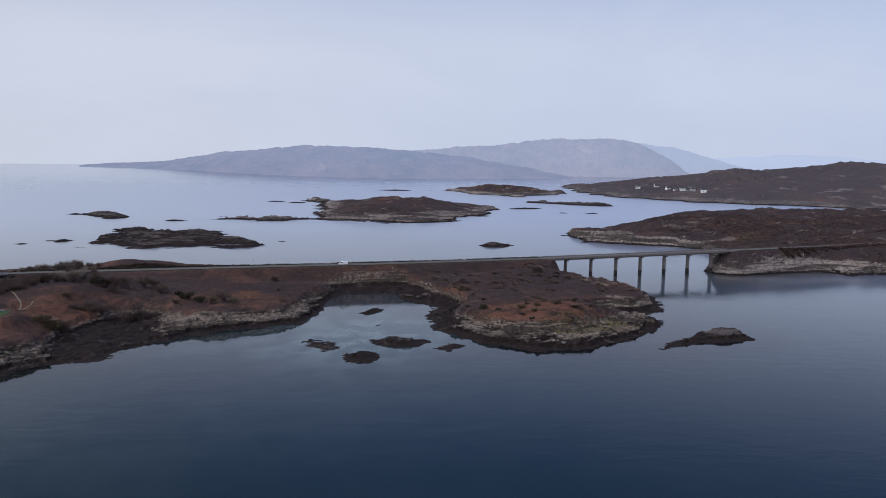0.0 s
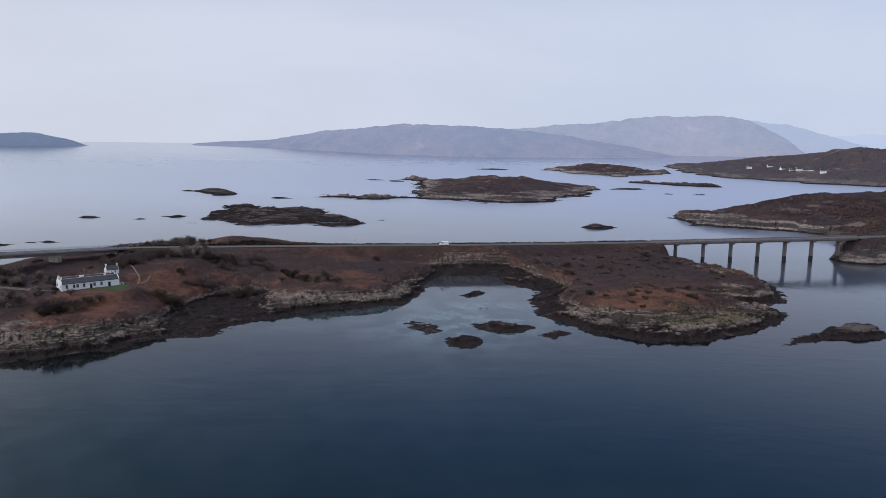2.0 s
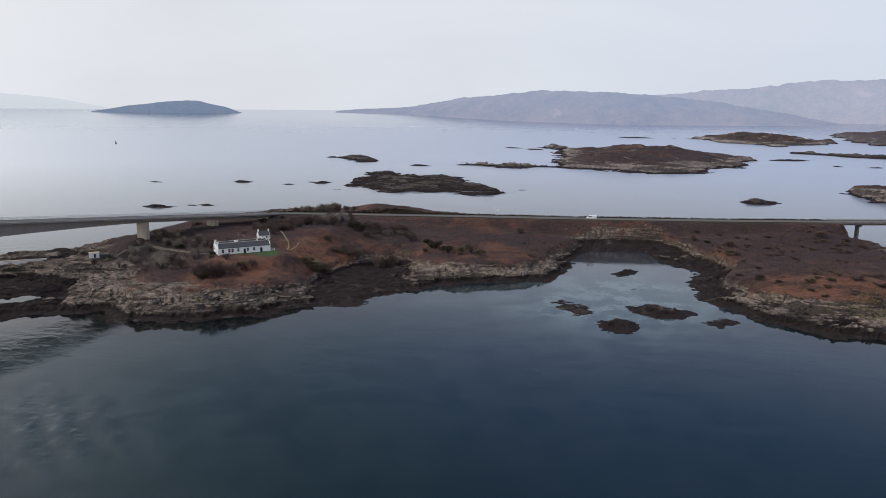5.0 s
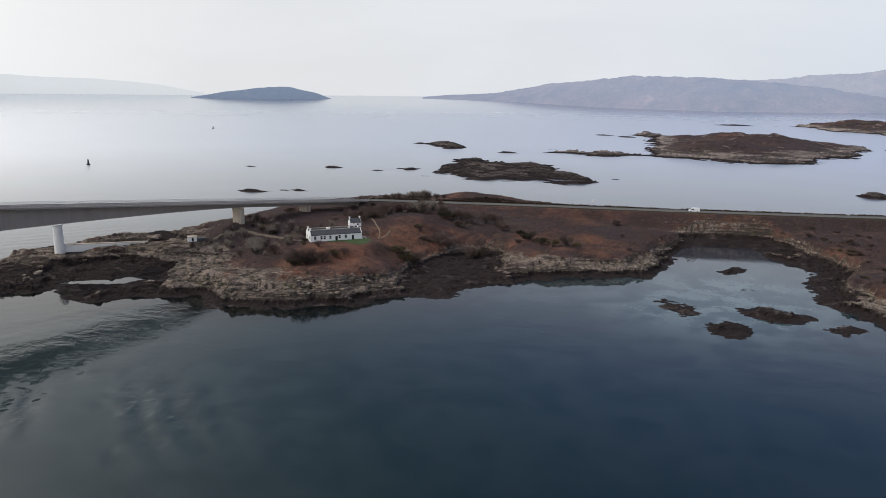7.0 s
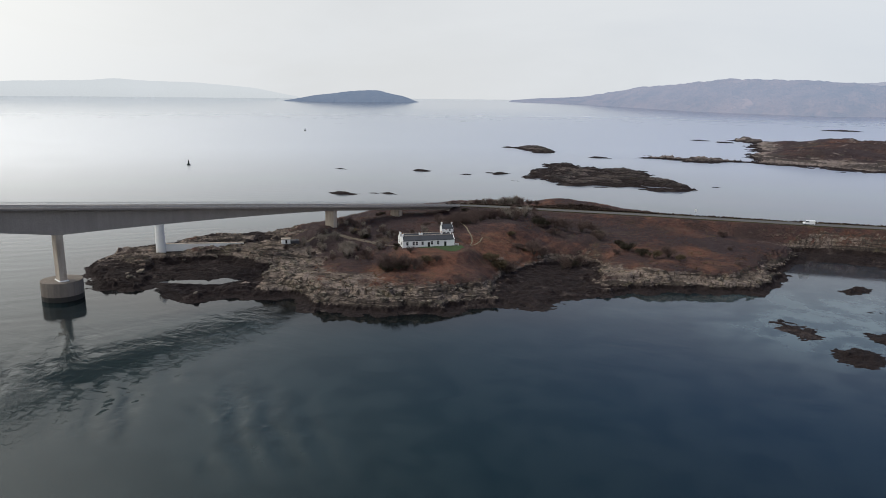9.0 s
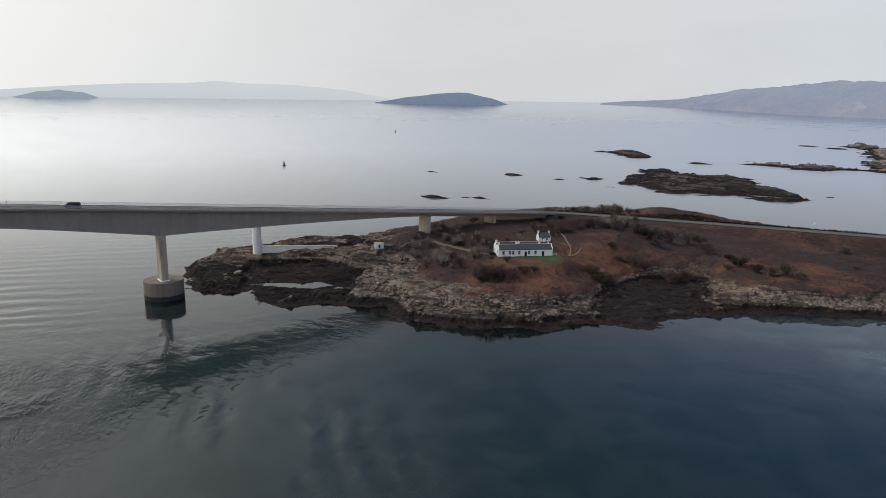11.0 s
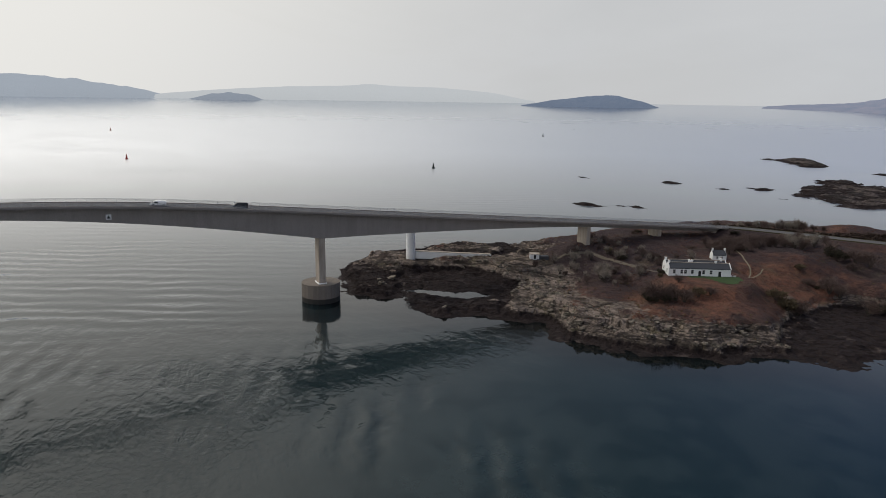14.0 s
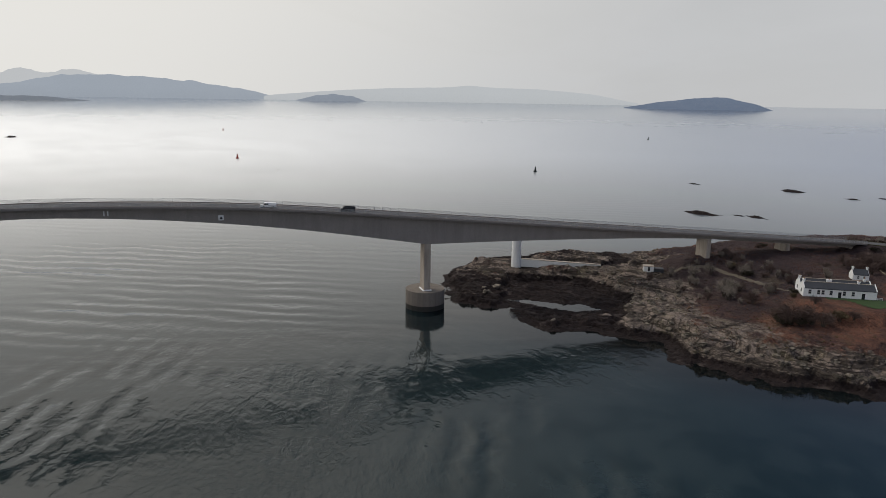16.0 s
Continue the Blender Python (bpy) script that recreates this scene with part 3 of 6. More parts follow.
MAIN = Land(
    [(-330, 207), (-309, 198), (-289, 190), (-279, 196), (-276, 207), (-268, 203), (-249, 199), (-242, 210), (-221, 223),
     (-208, 218), (-187, 222), (-160, 243), (-150, 260), (-133, 265), (-128, 285), (-107, 313), (-88, 326), (-70, 331),
     (-64, 355), (-64, 390), (-58, 412), (-34, 418), (-20, 396), (-4, 377), (-9, 350), (-3, 324), (17, 301), (40, 288),
     (57, 290), (89, 313), (112, 346), (108, 362), (124, 390), (126, 440), (108, 468), (88, 477), (79, 487), (90, 497), (84, 510), (58, 516), (5, 508),
     (-70, 487), (-150, 476), (-215, 490), (-290, 440), (-310, 380), (-318, 322), (-345, 296), (-350, 242)],
    [(-195, 284, 13.2), (-205, 318, 13.5), (-190, 345, 15.5), (-159, 331, 5.5), (-145, 292, 1.0), (-137, 276, 0.8), (-150, 312, 2.4),
     (-125, 350, 7.5), (-157, 386, 9.0), (-190, 375, 13.5), (-68, 440, 5.0), (-29, 445, 6.0), (7, 359, 5.6), (55, 340, 10.0),
     (35, 312, 7.2), (80, 366, 6.5), (100, 400, 5.4), (98, 440, 4.6), (76, 420, 6.2), (40, 420, 6.5), (21, 360, 7.0), (-82, 365, 7.0), (-262, 299, 13.0), (-254, 340, 13.5), (-246, 378, 11.0), (-275, 278, 6.6), (-292, 262, 4.2), (-302, 255, 5.0), (-330, 258, 2.2), (-334, 280, 3.6), (-312, 300, 4.0), (-300, 282, 3.6), (-300, 330, 6.0),
     (-312, 238, 5.8), (-285, 222, 1.6), (-252, 224, 1.8), (-300, 205, 3.0), (-240, 250, 6.0), (-215, 250, 8.0), (-175, 262, 9.0),
     (-195, 456, 15.5), (-250, 412, 11.0), (-236, 428, 11.5), (-272, 392, 9.5), (-228, 446, 11.5), (-60, 470, 11.5), (40, 460, 9.0), (60, 498, 9.0), (70, 484, 11.5)],
    reach=16.0, warp=3.0,
    bare=((-300, 232, 40, 36, 0.6), (-288, 296, 30, 22, 0.8), (-258, 268, 26, 14, 0.6), (-272, 330, 22, 26, 0.5), (-262, 240, 24, 24, 0.5), (-225, 240, 26, 20, 0.7), (-200, 232, 26, 13, 0.75), (-175, 248, 26, 14, 1.0), (-157, 262, 14, 14, 0.8), (-110, 322, 26, 12, 0.8), (-330, 285, 26, 26, 0.6), (20, 308, 30, 16, 0.8), (60, 302, 34, 16, 0.9), (98, 350, 18, 40, 0.7), (-75, 345, 14, 30, 0.5), (90, 490, 34, 34, 1.0), (-45, 450, 30, 9, 0.8)),
    heath=((-187, 272, 22, 18, -1.0), (-165, 325, 24, 24, -0.9), (-178, 312, 16, 20, -0.8), (-122, 374, 34, 12, -0.7), (52, 342, 36, 18, -0.8), (-15, 440, 30, 12, -0.6), (-272, 318, 34, 46, 1.0), (-200, 350, 34, 16, 1.0), (-162, 372, 34, 12, 1.0), (20, 440, 60, 30, 0.9), (-90, 420, 60, 16, 0.6), (-238, 300, 34, 26, 1.0), (-250, 276, 36, 24, 1.0), (-240, 350, 40, 34, 1.0), (-195, 388, 55, 16, 0.9), (-118, 385, 55, 20, 0.7), (-40, 462, 90, 14, 0.8), (65, 415, 45, 50, 0.9), (30, 372, 34, 16, 0.7), (-148, 372, 26, 12, 0.6), (80, 335, 14, 22, 0.6)),
    weedy=((50, 300, 60, 14, 0.5), (112, 345, 16, 34, 0.6), (-305, 215, 28, 26, 1.0), (-272, 236, 34, 26, 0.9), (-250, 212, 20, 12, 0.8), (95, 362, 18, 9, 1.0), (-140, 300, 22, 36, 0.5), (2, 360, 10, 40, 0.8), (-40, 436, 30, 14, 0.7)),
    flats=(([(-149, 257), (-163, 288), (-166, 318), (-161, 343), (-149, 351), (-138, 343), (-131, 322), (-131, 304), (-124, 283), (-130, 255)], 1.25, 7.0),
           ([(-275, 200), (-306, 230), (-310, 251), (-283, 258), (-258, 252), (-247, 240), (-255, 215)], 1.5, 5.0),
           ([(-318, 232), (-305, 232), (-284, 262), (-290, 276), (-300, 274), (-322, 245)], 5.3, 2.4),
           ([(2, 326), (17, 303), (40, 290), (57, 292), (88, 315), (108, 342), (94, 348), (74, 331), (54, 313), (38, 311), (22, 326), (10, 346)], 3.2, 4.0),
           ([(76, 350), (112, 350), (118, 372), (84, 372)], 1.2, 4.0),
           ([(-356, 240), (-350, 300), (-320, 322), (-300, 300), (-296, 268), (-318, 256), (-338, 246)], 2.0, 5.0),
           ([(-334, 263), (-324, 263), (-308, 283), (-310, 293), (-320, 290)], 4.4, 1.5),
           ([(-62, 400), (-72, 428), (-54, 447), (-24, 446), (-8, 420), (-12, 400), (-30, 405)], 1.2, 3.0),
           ([(-14, 400), (-5, 377), (-10, 350), (-3, 324), (10, 324), (6, 350), (12, 376), (2, 402), (-8, 418)], 1.4, 3.0)),
    holes=([(-281, 214), (-272, 226), (-260, 236), (-258, 231), (-268, 219)],))

# The road: along the high bridge, over the island, over the low viaduct
AX0, AXU = Vector((-291.0, 178.0)), Vector((0.2200, 0.9755))     # main pier and the way of the high bridge
AXN = Vector((AXU.y, -AXU.x))                                     # to the side that the house stands on


def deck_z(s):
    """Road height along the high bridge; s metres from the main pier towards the island."""
    crown, k, s0, s1 = 42.95, 5.1e-4, -128.0, -33.0
    s = s if s > s0 else 2 * s0 - s
    return crown - k * (min(s, s1) - s0) ** 2 - 2 * k * (s1 - s0) * max(s - s1, 0.0)


def curve_through(points, step=3.0):
    """A smooth line through points with three coordinates."""
    p = [Vector(q) for q in points]
    p = [2 * p[0] - p[1]] + p + [2 * p[-1] - p[-2]]
    out = []
    for i in range(1, len(p) - 2):
        n = max(2, int((p[i + 1] - p[i]).length / step))
        for j in range(n):
            t = j / n
            out.append(0.5 * (2 * p[i] + (p[i + 1] - p[i - 1]) * t + (2 * p[i - 1] - 5 * p[i] + 4 * p[i + 1] - p[i + 2]) * t**2
                              + (3 * p[i] - p[i - 1] - 3 * p[i + 1] + p[i + 2]) * t**3))
    return out + [p[-2]]


def on_axis(s, off=0.0, z=None):
    q = AX0 + AXU * s + AXN * off
    return Vector((q.x, q.y, deck_z(s) if z is None else z))


ISLAND_ROAD = curve_through([on_axis(212), (-233, 397.5, 13.5), (-200, 412, 12.8), (-135, 432, 12.6), (-67, 447, 13.0), (6, 466, 13.4), (52, 477.5, 14.0), (70, 482, 14.2)])
EAST_ROAD = curve_through([(214, 521.5, 16.7), (250, 536, 16.8), (300, 560, 16.2), (380, 605, 14.8), (520, 650, 13.8)], 8.0)


def carve_road(line, half, fade):
    pts = np.array([tuple(p) for p in line])

    def carve(x, y, z):
        near, rz = np.full(x.shape, 1e9), np.zeros(x.shape)
        for p in pts:
            d = (x - p[0]) ** 2 + (y - p[1]) ** 2
            rz = np.where(d < near, p[2], rz)
            near = np.minimum(near, d)
        k = 1 - smoothstep(half, half + fade, np.sqrt(near))
        return z + k * (rz - 0.25 - z)

    return carve


def main_carve(x, y, z):
    z = carve_road(ISLAND_ROAD[1:], 5.0, 9.0)(x, y, z)
    # level lawn and floor of the cottages
    for cx, cy, r, h in ((-193, 287, 13, 13.2), (-203, 314, 7, 13.6)):
        k = 1 - smoothstep(r, r + 8, np.hypot(x - cx, y - cy))
        z = z + k * (h - z)
    return z


MAIN_GROUND = tagged(MAIN.build("ground_island", MOOR, 0.7, carve=main_carve), "rocky tidal island with bracken, heather and dark weed", "island", kind="structure")

PLOCK = Land(
    [(132, 803), (141, 716), (179, 704), (229, 685), (250, 672), (228, 606), (212, 560), (207, 530), (222, 526), (240, 532), (265, 531), (298, 516), (340, 512),
     (480, 500), (760, 520), (980, 700), (960, 1060), (700, 1150), (500, 1130), (408, 1090), (303, 1000), (200, 860)],
    [(180, 760, 4.0), (260, 800, 13), (330, 900, 16), (300, 720, 12), (280, 585, 11.5), (240, 548, 8.5), (222, 538, 6.0), (340, 560, 13), (450, 640, 17), (450, 850, 16), (620, 700, 20), (800, 850, 20), (500, 1000, 13), (300, 640, 11)],
    reach=45, warp=5, seed=3, ledge=1.6, knob=4.5, knob_size=80.0, crag=9.0, crag_size=55.0, bare=((250, 535, 70, 26, 1.0), (160, 740, 40, 40, 0.7), (210, 690, 50, 24, 0.6)),
    flats=(([(206, 528), (222, 522), (240, 528), (265, 526), (298, 511), (345, 507), (350, 522), (302, 534), (270, 548), (242, 545), (222, 546), (210, 546)], 2.9, 3.0),))
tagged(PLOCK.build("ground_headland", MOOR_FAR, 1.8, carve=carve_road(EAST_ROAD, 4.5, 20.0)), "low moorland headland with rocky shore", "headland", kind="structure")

KYLE = Land(
    [(440, 2640), (400, 2250), (420, 1961), (484, 1700), (566, 1600), (729, 1500), (827, 1400), (1000, 1330), (1500, 1400), (2200, 1900), (2300, 3000), (1500, 3300), (800, 3000)],
    [(500, 2500, 14), (560, 2200, 20), (640, 1900, 22), (620, 1720, 12), (800, 1750, 42), (900, 2100, 62), (950, 1600, 48), (1100, 1750, 80), (1250, 2100, 92), (1000, 1450, 25), (1400, 1700, 90), (1300, 2800, 60)],
    reach=170, warp=16, seed=5, ledge=0.0, tuft=3.0, steep=0.55, knob=12.0, knob_size=220.0, crag=45.0, crag_size=260.0)
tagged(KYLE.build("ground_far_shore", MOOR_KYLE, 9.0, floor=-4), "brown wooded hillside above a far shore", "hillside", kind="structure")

LANDS = [MAIN, PLOCK]


def islet(name, outline, heights, label, mat, cell, reach=15, warp=2.0, seed=0.0, steep=1.0, category="rock", tuft=0.3, knob=0.0, knob_size=40.0, ledge=0.6, crag=0.0, crag_size=60.0):
    land = Land(outline, heights, reach, warp, steep, ledge, seed, tuft, knob=knob, knob_size=knob_size, crag=crag, crag_size=crag_size)
    LANDS.append(land)
    return tagged(land.build(name, mat, cell), label, category, kind="structure")


# weed-covered skerries in the bay
SK = "low skerry covered in dark brown seaweed"
islet("skerry", [(-65, 301), (-58, 306), (-44, 299), (-43, 291), (-51, 284)], [(-54, 296, 1.7)], SK, SKERRY, 0.6, warp=1.6, seed=11, steep=0.8)
islet("skerry", [(-43, 278), (-33, 287), (-23, 281), (-24, 271), (-31, 267), (-40, 271)], [(-32, 277, 1.9)], SK, SKERRY, 0.6, warp=1.6, seed=12, steep=0.8)
islet("skerry", [(-32, 304), (-24, 311), (-6, 306), (-9, 294), (-19, 289), (-28, 295)], [(-18, 300, 2.3)], "low skerry with weed and a bare rock top", SKERRY, 0.6, warp=1.8, seed=13, steep=0.9)
islet("skerry", [(-5, 291), (4, 303), (9, 297), (2, 286)], [(2, 294, 1.6)], SK, SKERRY, 0.6, warp=1.4, seed=14, steep=0.9)
islet("skerry", [(-44, 362), (-37, 374), (-29, 373), (-33, 361), (-39, 354)], [(-37, 364, 1.6)], SK, SKERRY, 0.6, warp=1.6, seed=15)
islet("skerry", [(-37, 331), (-31, 337), (-26, 336), (-31, 330)], [(-31, 333, 1.0)], SK, SKERRY, 0.6, warp=1.2, seed=16)
islet("skerry", [(-47, 388), (-41, 394), (-36, 393), (-41, 386)], [(-41, 390, 1.0)], SK, SKERRY, 0.6, warp=1.2, seed=17)
islet("skerry", [(-61, 380), (-59, 384), (-56, 383), (-57, 379)], [(-58, 381, 1.0)], SK, SKERRY, 0.6, warp=0.8, seed=18)
islet("skerry", [(87, 292), (94, 290), (107, 301), (122, 307), (140, 312), (142, 319), (139, 333), (125, 330), (104, 310)], [(112, 312, 2.6), (132, 321, 3.2), (95, 294, 1.6)],
      "long dark rock skerry with weed at its edge", SKERRY, 0.6, warp=2.0, seed=19)

# islets in the outer sound
FARSK = "flat dark islet of bare rock and weed"
islet("islet", [(-378, 659), (-328, 641), (-253, 622), (-219, 626), (-181, 634), (-170, 690), (-200, 715), (-226, 730), (-222, 770), (-237, 812), (-300, 790), (-345, 815), (-367, 795), (-359, 703)],
      [(-280, 680, 1.5), (-240, 700, 1.9), (-220, 650, 1.1), (-300, 760, 0.8), (-340, 690, 0.7)], FARSK, SKERRY, 1.4, 40, 7, 21, 0.6, "islet", knob=2.6, knob_size=45, crag=20.0, crag_size=60.0)
islet("islet", [(-168, 693), (-160, 699), (-152, 696), (-160, 689)], [(-160, 694, 1.4)], FARSK, SKERRY, 1.2, 15, 2, 22, category="islet")
islet("islet", [(-586, 1002), (-525, 1008), (-442, 942), (-431, 965), (-480, 1050), (-520, 1030), (-575, 1018)], [(-470, 985, 6), (-540, 1012, 2.0), (-450, 960, 4)], FARSK, SKERRY, 2.0, 30, 6, 23, 0.6, "islet", knob=1.6, knob_size=40, crag=9.0, crag_size=60.0)
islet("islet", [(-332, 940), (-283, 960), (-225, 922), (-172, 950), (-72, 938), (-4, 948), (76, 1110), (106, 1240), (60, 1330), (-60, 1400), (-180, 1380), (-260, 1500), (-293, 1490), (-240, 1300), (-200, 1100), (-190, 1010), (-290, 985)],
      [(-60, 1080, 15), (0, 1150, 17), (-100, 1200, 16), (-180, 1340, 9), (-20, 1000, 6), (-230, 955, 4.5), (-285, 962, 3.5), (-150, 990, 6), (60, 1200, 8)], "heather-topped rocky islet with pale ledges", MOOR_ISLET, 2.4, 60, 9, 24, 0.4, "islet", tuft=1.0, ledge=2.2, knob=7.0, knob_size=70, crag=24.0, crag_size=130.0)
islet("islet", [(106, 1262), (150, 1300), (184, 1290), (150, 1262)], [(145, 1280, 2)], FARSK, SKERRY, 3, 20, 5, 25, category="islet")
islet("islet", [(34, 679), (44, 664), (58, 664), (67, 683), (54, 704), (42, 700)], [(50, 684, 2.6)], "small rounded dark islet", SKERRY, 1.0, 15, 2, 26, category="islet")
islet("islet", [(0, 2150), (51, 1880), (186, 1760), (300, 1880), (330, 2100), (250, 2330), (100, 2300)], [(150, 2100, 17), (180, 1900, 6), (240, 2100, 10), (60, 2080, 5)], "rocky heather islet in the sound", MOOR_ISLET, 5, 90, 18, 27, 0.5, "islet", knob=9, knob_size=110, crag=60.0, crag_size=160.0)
islet("islet", [(163, 1510), (241, 1410), (337, 1385), (330, 1440), (240, 1490)], [(240, 1455, 4)], FARSK, SKERRY, 3, 30, 6, 28, 0.7, "islet", knob=3, knob_size=50, crag=16.0, crag_size=80.0)
ROCKS = ((-396, 467, 13, 2.2), (-378, 483, 5, 1.0), (-369, 488, 9, 1.4), (-523, 614, 9, 1.2), (-445, 650, 17, 1.4), (-402, 633, 6, 0.9), (-388, 648, 10, 1.0), (-1503, 58, 16, 2.0),
         (-145, 2100, 36, 2.6), (-338, 1420, 20, 1.4), (-285, 1385, 22, 1.4), (199, 1172, 14, 1.2), (245, 1168, 14, 1.2), (-353, 927, 16, 1.6), (-318, 1010, 8, 0.9))
for i, (rx, ry, rr, rh) in enumerate(ROCKS):
    ring = [(rx + rr * (1.0 + 0.4 * math.sin(a * 2.1 + i)) * math.cos(a), ry + rr * 0.6 * math.sin(a)) for a in np.arange(0, 6.2, 0.8)]
    islet("rock_islet", ring, [(rx, ry, rh)], "small dark rock awash in the sound", SKERRY, max(0.8, rr / 9), 12, max(0.8, rr / 8), 40 + i, category="rock")


# ---- the sea: one sheet, out to the haze ----
HUB = (-35.0, 25.0)


def sea_z(r):
    return 53.0 * np.clip((r - 2600) / 2300, 0, None) ** 2


rings = np.concatenate([[0.02], np.arange(6, 150, 12), np.arange(150, 760, 4.0), 760 * (4930 / 760) ** (np.arange(1, 60) / 59)])
spokes = np.linspace(0, 2 * np.pi, 481)
rr_, aa_ = np.meshgrid(rings, spokes, indexing="ij")
sx, sy = HUB[0] + rr_ * np.cos(aa_), HUB[1] + rr_ * np.sin(aa_)
WATER = grid_mesh("water", sx, sy, sea_z(rr_), water_material())
shoal = np.full(sx.shape, -300.0)
for land in LANDS[:11]:
    near = (rr_ < 800)
    d = np.full(sx.shape, -300.0)
    d[near] = inside_distance(sx[near], sy[near], land.outline)
    shoal = np.maximum(shoal, d)
bay = np.exp(-(((sx + 35) / 42) ** 2 + ((sy - 320) / 50) ** 2)) + 0.3 * np.exp(-(((sx + 85) / 38) ** 2 + ((sy - 285) / 22) ** 2))
shallow = np.clip(smoothstep(-45, -2, shoal) * np.clip(bay, 0, 1) * 1.1 + 0.12 * np.exp(-(((sx + 160) / 60) ** 2 + ((sy - 150) / 50) ** 2)) + 0.10 * np.exp(-(((sx + 70) / 110) ** 2 + ((sy - 240) / 85) ** 2)), 0, 1)
# band within 24 m of the shore, left out in the bay
shore_dark = smoothstep(-24, -6, shoal) * (1 - np.clip(1.3 * bay, 0, 1))
still = np.clip(1.2 * bay + 0.75 * smoothstep(-26, -3, shoal) * (0.6 + 0.6 * fractal(sx, sy, 60, 3, 0.5, 17)), 0, 1)


def patch_at(px, py, rx, ry):
    return np.exp(-(((sx - px) / rx) ** 2 + ((sy - py) / ry) ** 2))


# the tidal race off the headland, the wake across it, and the wave trains beyond the pier
uneven = np.clip(0.5 + 1.1 * fractal(sx, sy, 34, 3, 0.6, 4), 0, 1)
eddy_ = (0.9 * patch_at(-222, 90, 34, 26) + 0.5 * patch_at(-252, 116, 30, 22) + 0.45 * patch_at(-226, 142, 24, 20) + 0.45 * patch_at(-214, 190, 18, 34) + 0.3 * patch_at(-262, 58, 20, 16) + 0.40 * patch_at(-235, 88, 60, 40) + 0.5 * patch_at(-285, 95, 40, 34)) * (0.3 + 0.7 * uneven)
wake_ = (1.4 * patch_at(-258, 64, 36, 30) + 0.7 * patch_at(-168, 138, 36, 20) + 0.8 * patch_at(-222, 140, 26, 22)) * np.clip(1.5 * uneven - 0.25, 0, 1)
swell_ = (0.9 * patch_at(-372, 70, 70, 52) + 0.5 * patch_at(-330, 135, 44, 30) + 0.3 * patch_at(-520, 60, 160, 160) + 0.3 * patch_at(-450, 400, 120, 120)) * np.clip(0.65 + 0.8 * fractal(sx, sy, 60, 3, 0.6, 3), 0.1, 1)
far_train = 0.45 * smoothstep(-160, -270, sx) * (1 - smoothstep(120, 260, sy)) * np.clip(0.6 + 0.8 * fractal(sx, sy, 90, 3, 0.6, 6), 0, 1)
train_ = far_train + 0.10 * smoothstep(380, 430, sy) * smoothstep(40, 90, sx) + 0.045 * np.clip(0.4 + fractal(sx, sy, 160, 3, 0.6, 9), 0, 1) + 0.18 * smoothstep(260, 520, rr_) * np.clip(0.25 + 1.2 * fractal(sx, sy, 240, 4, 0.6, 12), 0, 1)
for key, val in (("shallow", shallow), ("still", still), ("shore_dark", shore_dark), ("horizon", smoothstep(1500, 4300, rr_)), ("eddy", eddy_), ("wake", wake_), ("swell", swell_), ("train", train_), ("open_sea", smoothstep(220, 1150, rr_))):
    at = WATER.data.attributes.new(key, "FLOAT", "POINT")
    at.data.foreach_set("value", np.clip(val, 0, 1).ravel().astype(np.float32))
tagged(WATER, "calm grey-blue sea loch with tidal ripples", "sea", kind="structure")


# ---- far hills ----
def hill(name, line, foot, deep, mat, label, rough=0.13):
    """A range of hills: line of (bearing to the left, height angle) along its top, foot: the height angle of its shore."""
    az = np.linspace(line[0][0], line[-1][0], 220)
    sgn = 1 if line[-1][0] > line[0][0] else -1
    top = np.interp(az * sgn, [a * sgn for a, _ in line], [e for _, e in line])
    top = np.convolve(np.pad(top, 6, mode="edge"), np.ones(13) / 13, "valid")
    fz = np.interp(az * sgn, [a * sgn for a, _ in foot], [e for _, e in foot]) if len(foot) > 1 else np.full(az.shape, foot[0][1])
    uneven_top = perlin(az * 0.9 + deep, 0 * az + 0.3) * 0.07 + perlin(az * 2.3, 0 * az + deep * 0.37) * 0.05 + perlin(az * 6.1, 0 * az + 1.7) * 0.025
    top = top + rough / 0.13 * uneven_top * np.clip(top - fz, 0, 1)
    fz = np.minimum(fz, top + 0.02)
    reach = np.linspace(2400, 4925, 600)
    dip = np.degrees(np.arctan((77 - sea_z(reach)) / reach))
    dist = np.interp(-fz[::1], dip[::-1], reach[::-1])[:, None]
    v = np.linspace(0, 2, 41)
    A, V = np.meshgrid(np.radians(az), v, indexing="ij")
    T = np.tan(np.radians(top))[:, None]
    back = np.minimum(dist + deep, 4935)
    R = np.where(V < 1, dist + (back - dist) * V, np.minimum(back + deep * (V - 1), 4960))
    zf = sea_z(dist) - 0.5
    zt = np.maximum(77 + back * T, zf)
    up = np.where(V < 1, np.clip(V, 0, 1) ** 0.85, (2 - V) ** 0.8)
    X, Y = HUB[0] - R * np.sin(A), HUB[1] + R * np.cos(A)
    Z = zf + (zt - zf) * up - 2 * (V < 0.01)
    wob = fractal(X, Y, 320, 5, 0.55, deep * 0.1)
    Z = Z + rough * np.maximum(zt - zf, 0) * wob * np.clip(V * 3, 0, 1) * np.where(V < 1, 1 - V**4 * 0.7, 0.3)
    return tagged(grid_mesh(name, X, Y, Z, mat), label, "hill", kind="structure")


